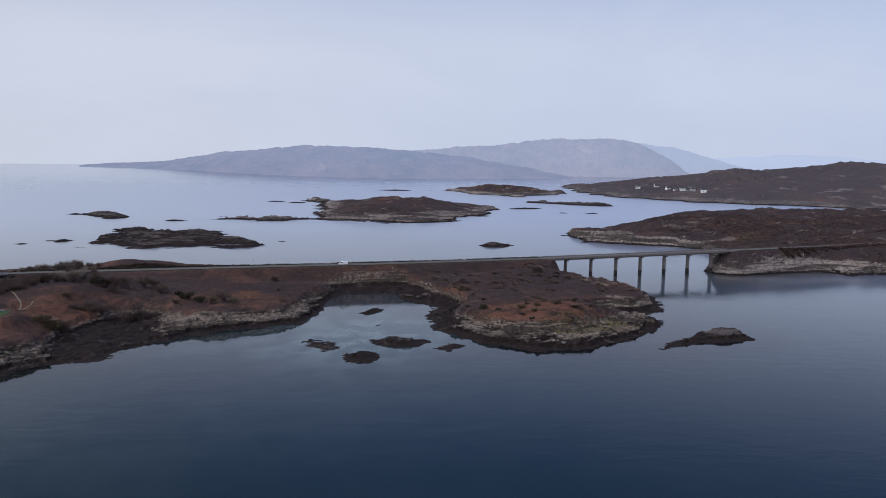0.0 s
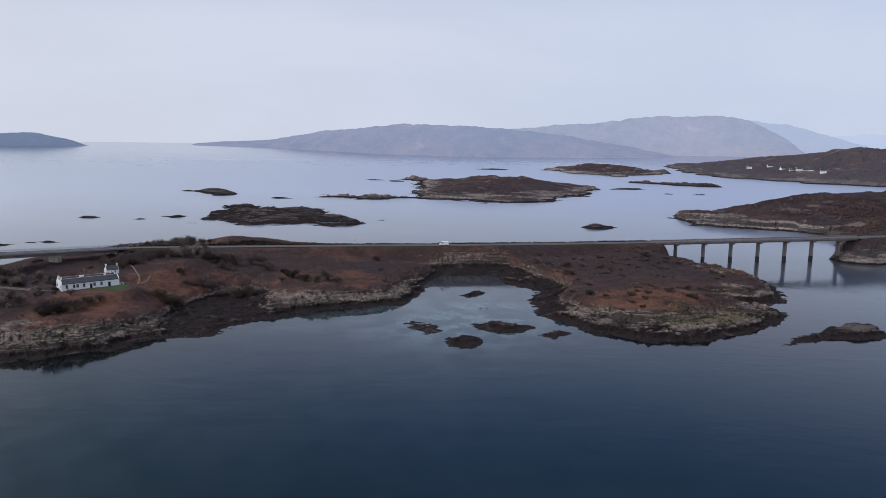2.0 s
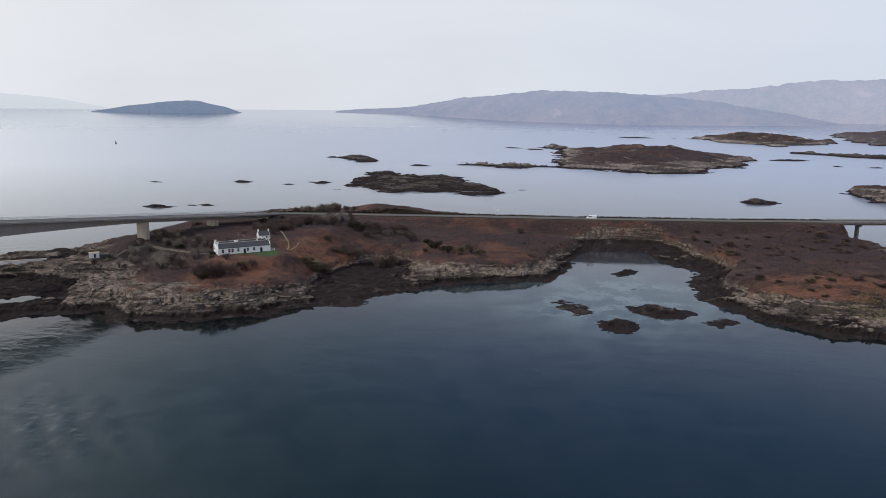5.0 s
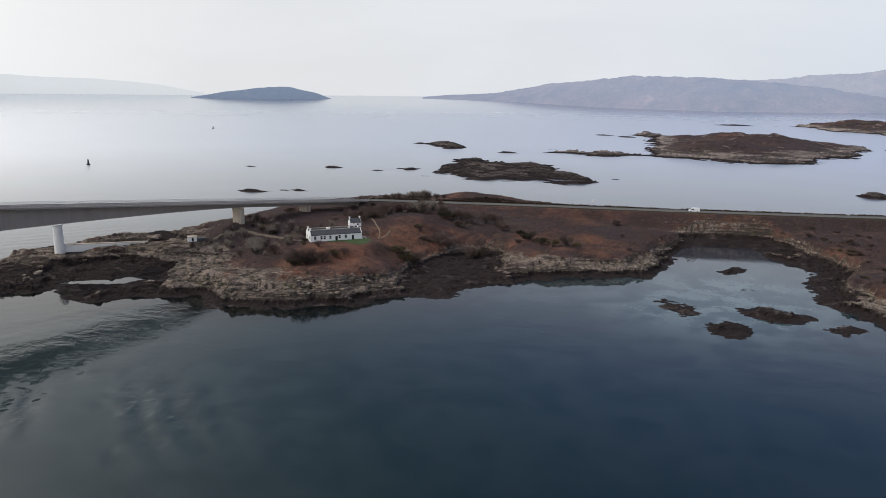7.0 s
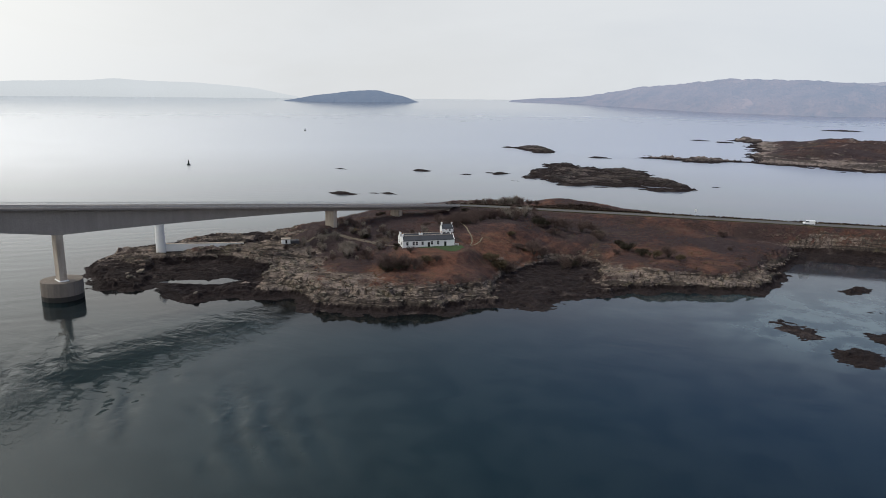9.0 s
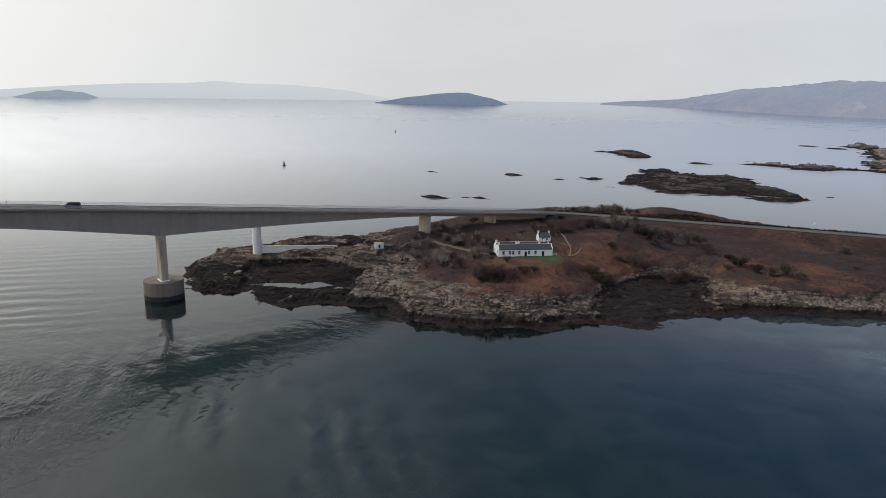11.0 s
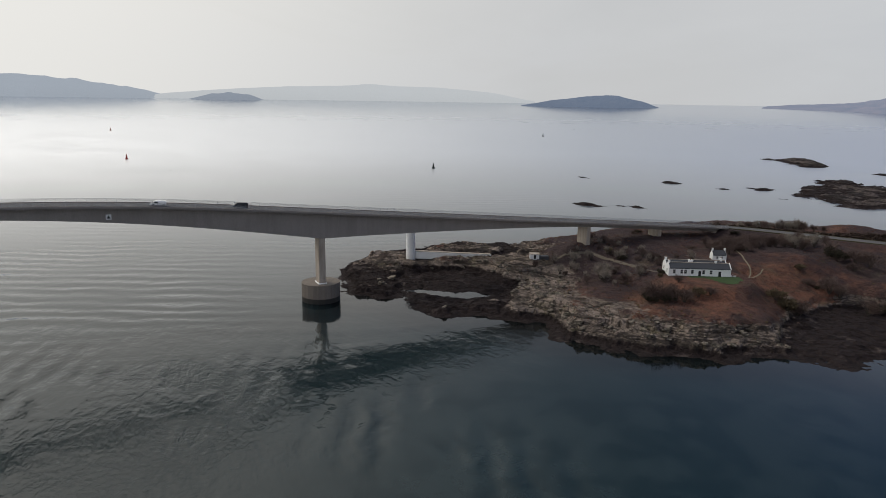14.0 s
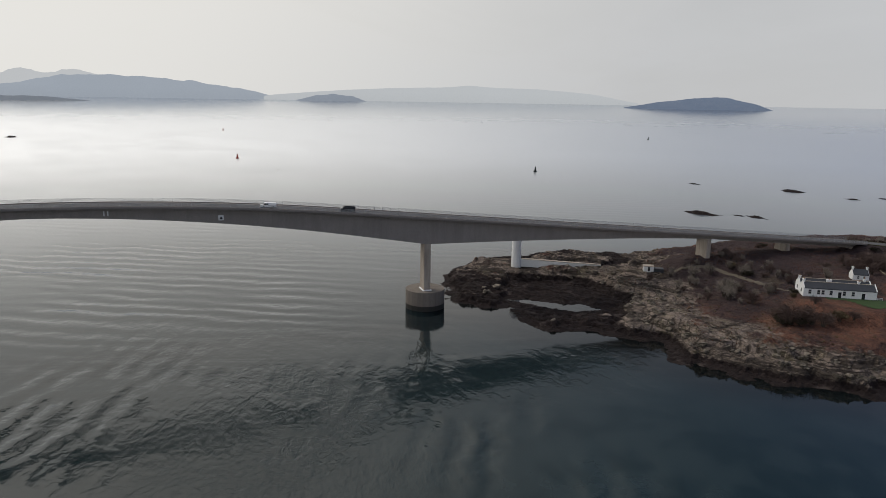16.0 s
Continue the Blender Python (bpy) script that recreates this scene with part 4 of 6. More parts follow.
# each range carries its haze as a glow in its material
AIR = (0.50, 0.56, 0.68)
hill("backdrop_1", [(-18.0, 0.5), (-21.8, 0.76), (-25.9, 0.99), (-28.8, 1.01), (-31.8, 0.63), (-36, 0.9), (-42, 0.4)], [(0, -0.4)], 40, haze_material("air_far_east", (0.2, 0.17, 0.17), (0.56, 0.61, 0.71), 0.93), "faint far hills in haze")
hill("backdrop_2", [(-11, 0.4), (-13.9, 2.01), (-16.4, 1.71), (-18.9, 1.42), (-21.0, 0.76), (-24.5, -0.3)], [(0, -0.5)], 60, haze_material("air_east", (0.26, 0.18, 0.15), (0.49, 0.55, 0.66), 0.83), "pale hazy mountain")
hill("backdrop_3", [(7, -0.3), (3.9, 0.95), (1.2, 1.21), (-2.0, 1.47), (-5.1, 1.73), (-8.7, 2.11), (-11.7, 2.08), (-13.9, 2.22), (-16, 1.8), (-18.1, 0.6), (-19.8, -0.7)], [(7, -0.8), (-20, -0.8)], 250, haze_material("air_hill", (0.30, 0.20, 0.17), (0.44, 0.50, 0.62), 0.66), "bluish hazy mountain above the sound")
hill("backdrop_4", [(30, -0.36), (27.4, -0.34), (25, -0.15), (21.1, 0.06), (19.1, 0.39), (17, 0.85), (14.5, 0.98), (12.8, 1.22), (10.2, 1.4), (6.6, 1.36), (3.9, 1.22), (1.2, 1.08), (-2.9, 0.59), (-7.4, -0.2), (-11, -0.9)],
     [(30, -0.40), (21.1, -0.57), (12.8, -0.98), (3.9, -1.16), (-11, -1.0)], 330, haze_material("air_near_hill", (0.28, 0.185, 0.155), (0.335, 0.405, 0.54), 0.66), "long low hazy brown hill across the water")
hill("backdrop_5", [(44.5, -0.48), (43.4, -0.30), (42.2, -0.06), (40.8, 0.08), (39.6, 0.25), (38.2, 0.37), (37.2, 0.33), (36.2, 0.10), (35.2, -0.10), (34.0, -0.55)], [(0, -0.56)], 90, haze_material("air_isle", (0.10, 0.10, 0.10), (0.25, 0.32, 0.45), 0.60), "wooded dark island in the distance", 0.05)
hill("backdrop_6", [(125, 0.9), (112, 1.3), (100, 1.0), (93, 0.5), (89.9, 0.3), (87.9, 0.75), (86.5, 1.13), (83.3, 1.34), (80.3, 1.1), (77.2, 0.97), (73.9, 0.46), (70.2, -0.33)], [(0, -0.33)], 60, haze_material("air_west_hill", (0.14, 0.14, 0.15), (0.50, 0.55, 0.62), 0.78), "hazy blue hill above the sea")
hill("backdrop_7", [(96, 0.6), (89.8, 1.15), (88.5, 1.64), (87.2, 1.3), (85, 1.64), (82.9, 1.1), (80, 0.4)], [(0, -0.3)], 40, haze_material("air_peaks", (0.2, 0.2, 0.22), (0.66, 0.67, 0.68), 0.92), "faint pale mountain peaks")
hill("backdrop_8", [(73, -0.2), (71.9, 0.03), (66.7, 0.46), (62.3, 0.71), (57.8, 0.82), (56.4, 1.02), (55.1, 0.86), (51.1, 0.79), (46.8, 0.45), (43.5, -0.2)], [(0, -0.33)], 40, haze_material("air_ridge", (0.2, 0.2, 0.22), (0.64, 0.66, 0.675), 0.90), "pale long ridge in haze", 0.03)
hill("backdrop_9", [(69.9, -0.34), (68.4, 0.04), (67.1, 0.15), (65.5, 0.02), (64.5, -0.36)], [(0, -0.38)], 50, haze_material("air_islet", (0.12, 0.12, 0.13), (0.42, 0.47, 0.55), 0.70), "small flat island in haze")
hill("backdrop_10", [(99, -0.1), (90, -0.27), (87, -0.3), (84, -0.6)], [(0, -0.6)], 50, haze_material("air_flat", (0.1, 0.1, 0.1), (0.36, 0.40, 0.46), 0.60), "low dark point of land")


# ---- the high bridge ----
def weathered(name, colour, dirt, amount):
    """Concrete with rain streaks down its faces, broad stains and fine grain."""
    m, n, l, b = material(name, 0.92, 0, 0.25)
    grain = noise_fac(n, l, 2.2, 5, 0.6, 0.3, 0.7, seed=1)
    broad = noise_fac(n, l, 0.12, 5, 0.6, 0.38, 0.62, seed=2)
    streak = noise_fac(n, l, 0.40, 7, 0.7, 0.44, 0.68, (1, 1, 0.10), 0.3, 3)
    c = mix(n, l, grain, tuple(v * 0.85 for v in colour), tuple(v * 1.08 for v in colour))
    c = mix(n, l, maths(n, l, "MULTIPLY", broad, amount * 0.6), c, tuple(v * 0.62 for v in colour))
    c = mix(n, l, maths(n, l, "MULTIPLY", streak, amount), c, dirt)
    l.new(c, b.inputs["Base Color"])
    bump(n, l, b, grain, 0.4, 0.03)
    return m


CONCRETE = weathered("bridge_concrete", (0.275, 0.246, 0.224), (0.17, 0.145, 0.13), 0.35)
CONCRETE_LIGHT = weathered("pier_concrete", (0.42, 0.365, 0.30), (0.16, 0.12, 0.095), 0.7)
CONCRETE_DARK = weathered("viaduct_concrete", (0.19, 0.168, 0.155), (0.08, 0.065, 0.06), 0.5)
CAISSON = weathered("caisson_concrete", (0.20, 0.172, 0.145), (0.075, 0.062, 0.052), 0.45)
CONCRETE_WET = plain("tide_stained_concrete", (0.035, 0.032, 0.028), 0.7, 0.8, 0.4)
ASPHALT = plain("asphalt", (0.105, 0.100, 0.100), 0.9, 0.8, 0.3)
PAINT = plain("white_paint", (0.75, 0.75, 0.73), 0.7, 0.8, 0.12)
SLATE = plain("roof_slate", (0.055, 0.058, 0.065), 0.6, 1.5, 0.3)
STEEL = plain("galvanised_steel", (0.35, 0.36, 0.37), 0.5, 2.0, 0.2, 0.6)
DARK = plain("dark_glass", (0.02, 0.022, 0.025), 0.2, 2.0, 0.3, spec=0.6)


def sweep(bm, stations, rings):
    """Joins cross-sections (lists of points) into a closed beam."""
    rows = [[bm.verts.new(p) for p in ring] for ring in rings]
    n = len(rows[0])
    for a, b in zip(rows, rows[1:]):
        for i in range(n):
            bm.faces.new((a[i], a[(i + 1) % n], b[(i + 1) % n], b[i]))
    bm.faces.new(rows[0][::-1])
    bm.faces.new(rows[-1])
    bmesh.ops.recalc_face_normals(bm, faces=bm.faces[:])


def web_depth(s):
    """Depth of the box girder below the slab."""
    if s > 0:
        return 1.35 + 7.9 * max(0.0, 1 - s / 125) ** 1.35
    d = min(-s, abs(s + 256))
    return 2.65 + 6.7 * max(0.0, 1 - d / 128) ** 1.4


def beam_at(pts):
    """Right-hand side directions along a line of points."""
    out = []
    for i, p in enumerate(pts):
        q = pts[min(i + 1, len(pts) - 1)] - pts[max(i - 1, 0)]
        out.append(Vector((q.y, -q.x, 0)).normalized())
    return out


high_bridge = empty("high_bridge", pose(AX0.x, AX0.y, 0), "arched grey concrete box-girder road bridge with a tall pier", "bridge")
inv = high_bridge.matrix_world.inverted()
S = [(-470 + 10 * i) for i in range(60)]
S = [s for s in S if s <= 120] + [125, 150, 176, 194, 212]
line = [on_axis(s) for s in S]
side = beam_at(line)


def ring(p, r, outline):
    return [inv @ (p + r * a + Vector((0, 0, b))) for a, b in outline]


bm = bmesh.new()
sweep(bm, S, [ring(p, r, [(-5.8, 0.0), (5.8, 0.0), (5.8, -0.45), (3.2, -0.85), (-3.2, -0.85), (-5.8, -0.45)]) for p, r in zip(line, side)])
part("deck_slab", bm, CONCRETE, high_bridge)
bm = bmesh.new()
sweep(bm, S, [ring(p, r, [(-3.1, -0.85), (3.1, -0.85), (2.8, -0.85 - web_depth(s)), (-2.8, -0.85 - web_depth(s))]) for s, p, r in zip(S, line, side)])
part("box_girder", bm, CONCRETE, high_bridge)
bm = bmesh.new()
sweep(bm, S, [ring(p, r, [(-3.65, 0.02), (3.65, 0.02), (3.65, 0.06), (-3.65, 0.06)]) for p, r in zip(line, side)])
part("carriageway", bm, ASPHALT, high_bridge, "grey asphalt carriageway")
for k in (-1, 1):
    bm = bmesh.new()
    sweep(bm, S, [ring(p, r, [(k * 5.45, 0.0), (k * 5.85, -0.1), (k * 5.85, 0.28), (k * 5.45, 0.28)]) for p, r in zip(line, side)])
    part("parapet", bm, CONCRETE, high_bridge, "low concrete kerb below the railing")
    for h in (0.55, 0.82, 1.09, 1.36):
        bm = bmesh.new()
        sweep(bm, S, [ring(p, r, [(k * 5.62, h - 0.04), (k * 5.68, h - 0.04), (k * 5.68, h + 0.04), (k * 5.62, h + 0.04)]) for p, r in zip(line, side)])
        part("rail", bm, STEEL, high_bridge)
bm = bmesh.new()
for s in np.arange(-300, 212, 3.0):
    for k in (-1, 1):
        p = inv @ on_axis(s, 5.65 * k)
        box(bm, (p.x - 0.04, p.y - 0.04, p.z + 0.2), (p.x + 0.04, p.y + 0.04, p.z + 1.4))
tagged(part("rail_post", bm, STEEL, high_bridge), kind="stuff")


def pier(s, foot, wide, thick, top, mat):
    """A wall pier across the bridge."""
    bm = bmesh.new()
    rot = pose(0, 0, 0, 0, 0, -math.degrees(math.atan2(AXU.x, AXU.y)))
    p = inv @ on_axis(s, 0, 0)
    box(bm, (-wide / 2, -thick / 2, foot), (wide / 2, thick / 2, top), Matrix.Translation((p.x, p.y, 0)) @ rot, 0.15)
    return part("pier", bm, mat, high_bridge)


for s in (0, -256):
    base = deck_z(s) - 0.85 - web_depth(s)
    pier(s, 7.0, 4.8, 2.6, base + 0.3, CONCRETE_LIGHT)
    plinth = pier(s, 7.1, 5.6, 3.4, 7.6, PAINT)
    plinth.name, plinth["label"] = "plinth", "pale plinth round the foot of the pier"
    p = inv @ on_axis(s, 0, 0)
    for name, z0, z1, mat in (("caisson", 1.9, 7.2, CAISSON), ("caisson_foot", -6, 1.9, CONCRETE_WET)):
        bm = bmesh.new()
        bmesh.ops.create_cone(bm, cap_ends=True, segments=20, radius1=7.4, radius2=7.4, depth=z1 - z0)
        bmesh.ops.translate(bm, verts=bm.verts, vec=(p.x - 1.5, p.y + 0.8, (z0 + z1) / 2))
        part(name, bm, mat, high_bridge, "dark tide-stained foot of the caisson" if z0 < 0 else "round weathered concrete caisson")
for s, foot in ((125, 9.0), (168, 9.0), (206, 8.0)):
    pier(s, foot, 7.0, 2.2, deck_z(s) - 0.8 - web_depth(s), CONCRETE_LIGHT)


def road(name, pts, half, label):
    ob = empty(name, Matrix(), label, "road")
    side = beam_at(pts)
    for nm, a, b, z0, z1, mat in (("carriageway", -half, half, -0.3, 0.06, ASPHALT), ("verge", half, half + 0.9, -0.5, 0.12, TURF), ("verge", -half - 0.9, -half, -0.5, 0.12, TURF)):
        bm = bmesh.new()
        sweep(bm, pts, [[p + r * a + Vector((0, 0, z0)), p + r * b + Vector((0, 0, z0)), p + r * b + Vector((0, 0, z1)), p + r * a + Vector((0, 0, z1))] for p, r in zip(pts, side)])
        part(nm, bm, mat, ob)
    ob["kind"] = "structure"
    return ob


TURF = plain("verge_turf", (0.075, 0.068, 0.032), 0.95, 1.5, 0.5)
road("road_island", ISLAND_ROAD, 3.65, "two-lane asphalt road across the island")
road("road_mainland", EAST_ROAD, 3.65, "two-lane asphalt road beyond the viaduct")

# ---- the low viaduct ----
V0, V1 = Vector((70, 482, 14.2)), Vector((214, 521.5, 16.7))
vu = V1 - V0
L_ = vu.length
viaduct = empty("viaduct", pose(V0.x, V0.y, 0), "low concrete road viaduct on slender piers", "bridge")
vyaw, vrise = math.degrees(math.atan2(vu.y, vu.x)), math.degrees(math.asin(vu.z / L_))
vm = Matrix.Translation((0, 0, V0.z)) @ pose(0, 0, 0, 0, -vrise, vyaw)
for nm, lo, hi, mat in (("deck_slab", (0, -5.3, -0.5), (L_, 5.3, 0.0), CONCRETE_DARK), ("carriageway", (0, -3.65, 0.0), (L_, 3.65, 0.06), ASPHALT),
                        ("beam", (0, -3.6, -1.5), (L_, -2.5, -0.5), CONCRETE_DARK), ("beam", (0, 2.5, -1.5), (L_, 3.6, -0.5), CONCRETE_DARK),
                        ("parapet", (0, -5.35, 0.0), (L_, -5.0, 0.6), CONCRETE_DARK), ("parapet", (0, 5.0, 0.0), (L_, 5.35, 0.6), CONCRETE_DARK),
                        ("rail", (0, -5.2, 0.95), (L_, -5.12, 1.05), STEEL), ("rail", (0, 5.12, 0.95), (L_, 5.2, 1.05), STEEL)):
    bm = bmesh.new()
    box(bm, lo, hi, vm)
    part(nm, bm, mat, viaduct)
vflat = pose(0, 0, 0, 0, 0, vyaw)
bm = bmesh.new()
box(bm, (L_ - 1.2, -5.2, V1.z - 12), (L_ + 2.0, 5.2, V1.z - 0.55), vflat, 0.12)
part("abutment", bm, CONCRETE, viaduct)
for i in range(7):
    x = 15.5 + 19.4 * i
    top = V0.z + (V1.z - V0.z) * x / L_ - 1.45
    for nm, z0, z1, w, mat in (("pier", 4.2, top - 0.9, 0.62, CONCRETE_DARK), ("pier_foot", -4, 4.2, 0.66, CONCRETE_WET)):
        bm = bmesh.new()
        box(bm, (x - w, -1.5, z0), (x + w, 1.5, z1), vflat, 0.15)
        part(nm, bm, mat, viaduct)
    bm = bmesh.new()
    box(bm, (x - 0.8, -3.8, top - 0.9), (x + 0.8, 3.8, top + 0.02), vflat, 0.1)
    part("crosshead", bm, CONCRETE_DARK, viaduct)


def ground_z(x, y):
    a, b = np.array([[float(x)]]), np.array([[float(y)]])
    return float(main_carve(a, b, MAIN.z(a, b))[0, 0])


# navigation boards on the girder
def nav_board(s, z, shape):
    ob = empty("navigation_board", Matrix.Translation(on_axis(s, 2.98, z)) @ pose(0, 0, 0, 0, 0, 90 - math.degrees(math.atan2(AXU.x, AXU.y))), "white navigation board fixed to the bridge girder", "sign")
    if shape == "triangle":
        bm = bmesh.new()
        box(bm, (-0.85, -0.12, -0.85), (0.85, 0.0, 0.85))
        part("panel", bm, PAINT, ob)
        bm = bmesh.new()
        tri = [bm.verts.new(p) for p in ((-0.58, -0.16, -0.5), (0.58, -0.16, -0.5), (0, -0.16, 0.58))]
        bk = [bm.verts.new((v.co.x, -0.10, v.co.z)) for v in tri]
        bm.faces.new(tri)
        for i in range(3):
            bm.faces.new((tri[i], tri[(i + 1) % 3], bk[(i + 1) % 3], bk[i]))
        part("mark", bm, DARK, ob, "black triangle")
    else:
        for x in (-0.55, 0.55):
            bm = bmesh.new()
            box(bm, (x - 0.2, -0.14, -0.8), (x + 0.2, 0.0, 0.8))
            part("bar", bm, PAINT, ob)
    return ob


nav_board(-72, 37.7, "triangle")
nav_board(-106.5, 40.4, "bars")

# ---- lighthouse and its causeway ----
light = empty("lighthouse", pose(-313.6, 238.0, 6.7), "white round lighthouse tower on the rocks", "lighthouse")


def turned(bm, profile, n=36):
    """A round body from (radius, height) pairs."""
    rows = [[bm.verts.new((r * math.cos(6.28319 * i / n), r * math.sin(6.28319 * i / n), z)) for i in range(n)] for r, z in profile]
    for a, b in zip(rows, rows[1:]):
        for i in range(n):
            bm.faces.new((a[i], a[(i + 1) % n], b[(i + 1) % n], b[i]))
    bm.faces.new(rows[0][::-1])
    bm.faces.new(rows[-1])


for nm, prof, mat, lb in (("tower", [(2.15, -2.5), (2.15, 1.2), (2.05, 5.5), (1.98, 10.2)], PAINT, ""), ("gallery", [(1.95, 10.2), (2.3, 10.6), (2.3, 11.0), (2.2, 11.05)], PAINT, ""),
                          ("lantern", [(1.25, 11.05), (1.25, 12.2)], PAINT, "white lantern room"), ("dome", [(1.35, 12.2), (1.2, 12.6), (0.7, 13.0), (0.1, 13.2)], PAINT, "white lantern dome")):
    bm = bmesh.new()
    turned(bm, prof)
    part(nm, bm, mat, light, lb, smooth=False)
for a in range(0, 360, 30):
    bm = bmesh.new()
    c, s_ = 2.2 * math.cos(radians(a)), 2.2 * math.sin(radians(a))
    tube(bm, (c, s_, 11.0), (c, s_, 12.0), 0.03, 0.03, 5)
    part("railing_post", bm, STEEL, light)

causeway = empty("causeway_wall", pose(-312.3, 241.5, 6.9, 0, 3.0, math.degrees(math.atan2(28.5, 19.3))), "white-painted wall of the lighthouse causeway", "wall")
bm = bmesh.new()
box(bm, (-1.6, -0.8, -2.5), (34, 0.8, 0.95), bevel=0.05)
part("wall", bm, PAINT, causeway)
bm = bmesh.new()
box(bm, (-1.6, -0.95, 0.95), (34, 0.95, 1.12), bevel=0.04)
part("coping", bm, CONCRETE_LIGHT, causeway)

hut = empty("hut", pose(-274.0, 279.0, ground_z(-274, 279) - 0.1, 0, 0, 48) @ Matrix.Scale(0.95, 4), "small white stone hut with a dark lean-to", "hut")
bm = bmesh.new()
box(bm, (-2.4, -1.8, -0.6), (2.0, 1.8, 2.1), bevel=0.05)
part("wall", bm, PAINT, hut)
bm = bmesh.new()
box(bm, (-2.6, -2.0, 2.1), (2.2, 2.0, 2.32), bevel=0.05)
part("roof", bm, CONCRETE_LIGHT, hut)
bm = bmesh.new()
box(bm, (-0.5, -1.86, 0.0), (0.4, -1.78, 1.85))
part("door", bm, DARK, hut, "dark doorway")
bm = bmesh.new()
box(bm, (2.0, -1.6, -0.6), (6.5, 1.8, 1.3), bevel=0.2)
part("lean_to", bm, SLATE, hut, "low dark lean-to")


# ---- cottages ----
def gable_roof(bm, x0, x1, y0, y1, eave, ridge, over=0.25):
    """Two pitched slabs with thickness."""
    ym = (y0 + y1) / 2
    for k, ye in ((-1, y0 - over), (1, y1 + over)):
        a = [(x0, ye, eave), (x1, ye, eave), (x1, ym, ridge), (x0, ym, ridge)]
        lo = [bm.verts.new(Vector(p) - Vector((0, 0, 0.18))) for p in a]
        hi = [bm.verts.new(p) for p in a]
        bm.faces.new(hi if k < 0 else hi[::-1])
        bm.faces.new(lo[::-1] if k < 0 else lo)
        for i in range(4):
            bm.faces.new((lo[i], lo[(i + 1) % 4], hi[(i + 1) % 4], hi[i]))
    bmesh.ops.recalc_face_normals(bm, faces=bm.faces[:])


def gable_wall(bm, x0, x1, y0, y1, z0, eave, ridge):
    """Walls with pointed ends, as one closed body."""
    ym = (y0 + y1) / 2
    a = [bm.verts.new((x0, y, z)) for y, z in ((y0, z0), (y1, z0), (y1, eave), (ym, ridge), (y0, eave))]
    b = [bm.verts.new((x1, v.co.y, v.co.z)) for v in a]
    bm.faces.new(a)
    bm.faces.new(b[::-1])
    for i in range(5):
        bm.faces.new((a[i], b[i], b[(i + 1) % 5], a[(i + 1) % 5]))
    bmesh.ops.recalc_face_normals(bm, faces=bm.faces[:])


GLASS = plain("window_glass", (0.035, 0.04, 0.045), 0.08, 2.0, 0.3, spec=0.6)
STONE = plain("chimney_render", (0.62, 0.61, 0.58), 0.85, 1.2, 0.25)
CLAY = plain("clay_pot", (0.30, 0.18, 0.11), 0.8, 2.0, 0.3)


def window(parent, x, y, z, w, h, out):
    """A sash window in the wall y, facing out (-1 or 1)."""
    ob_ = bmesh.new()
    for a, b, c, d in ((-w / 2, w / 2, 0, 0.09), (-w / 2, w / 2, h - 0.09, h), (-w / 2, -w / 2 + 0.09, 0.09, h - 0.09), (w / 2 - 0.09, w / 2, 0.09, h - 0.09), (-w / 2 + 0.09, w / 2 - 0.09, h / 2 - 0.04, h / 2 + 0.04)):
        box(ob_, (x + a, min(y, y + out * 0.07), z + c), (x + b, max(y, y + out * 0.07), z + d))
    win = part("window", ob_, STONE, parent)
    bm = bmesh.new()
    box(bm, (x - w / 2 + 0.08, min(y + out * 0.015, y + out * 0.04), z + 0.08), (x + w / 2 - 0.08, max(y + out * 0.015, y + out * 0.04), z + h - 0.08))
    part("pane", bm, GLASS, win, "dark window pane")
    bm = bmesh.new()
    box(bm, (x - w / 2 - 0.08, min(y, y + out * 0.16), z - 0.1), (x + w / 2 + 0.08, max(y, y + out * 0.16), z))
    part("sill", bm, STONE, win)


def chimney(parent, x, y, z0, z1, w=0.9, d=0.7, pots=2):
    bm = bmesh.new()
    box(bm, (x - d / 2, y - w / 2, z0), (x + d / 2, y + w / 2, z1), bevel=0.03)
    box(bm, (x - d / 2 - 0.1, y - w / 2 - 0.1, z1), (x + d / 2 + 0.1, y + w / 2 + 0.1, z1 + 0.15))
    ch = part("chimney", bm, PAINT, parent, "white-painted chimney stack")
    for i in range(pots):
        bm = bmesh.new()
        py = y + (i - (pots - 1) / 2) * 0.4
        tube(bm, (x, py, z1 + 0.15), (x, py, z1 + 0.6), 0.14, 0.11, 8)
        part("pot", bm, CLAY, ch)


cottage = empty("cottage", pose(-203.4, 276.8, 13.15, 0, 0, 47.0), "long white single-storey cottage with twin slate roofs", "cottage")
CL, CE, CR = 23.0, 2.95, 4.5
for y0, y1 in ((0, 4.9), (4.9, 9.8)):
    bm = bmesh.new()
    gable_wall(bm, 0, CL, y0, y1, -0.8, CE, CR)
    part("wall", bm, PAINT, cottage, "whitewashed wall")
    bm = bmesh.new()
    gable_roof(bm, 0.32, CL - 0.32, y0, y1, CE + 0.12, CR + 0.3, 0.2 if y0 == 0 else 0.0)
    part("roof", bm, SLATE, cottage, "dark slate roof")
    bm = bmesh.new()
    box(bm, (0.32, (y0 + y1) / 2 - 0.22, CR + 0.2), (CL - 0.32, (y0 + y1) / 2 + 0.22, CR + 0.38), bevel=0.05)
    part("ridge", bm, CONCRETE_LIGHT, cottage, "pale mortared ridge")
    for x in (0.0, CL - 0.32):
        bm = bmesh.new()
        gable_roof(bm, x, x + 0.32, y0, y1, CE + 0.28, CR + 0.52, 0.12 if y0 == 0 else 0.0)
        part("skew", bm, PAINT, cottage, "raised white gable coping")
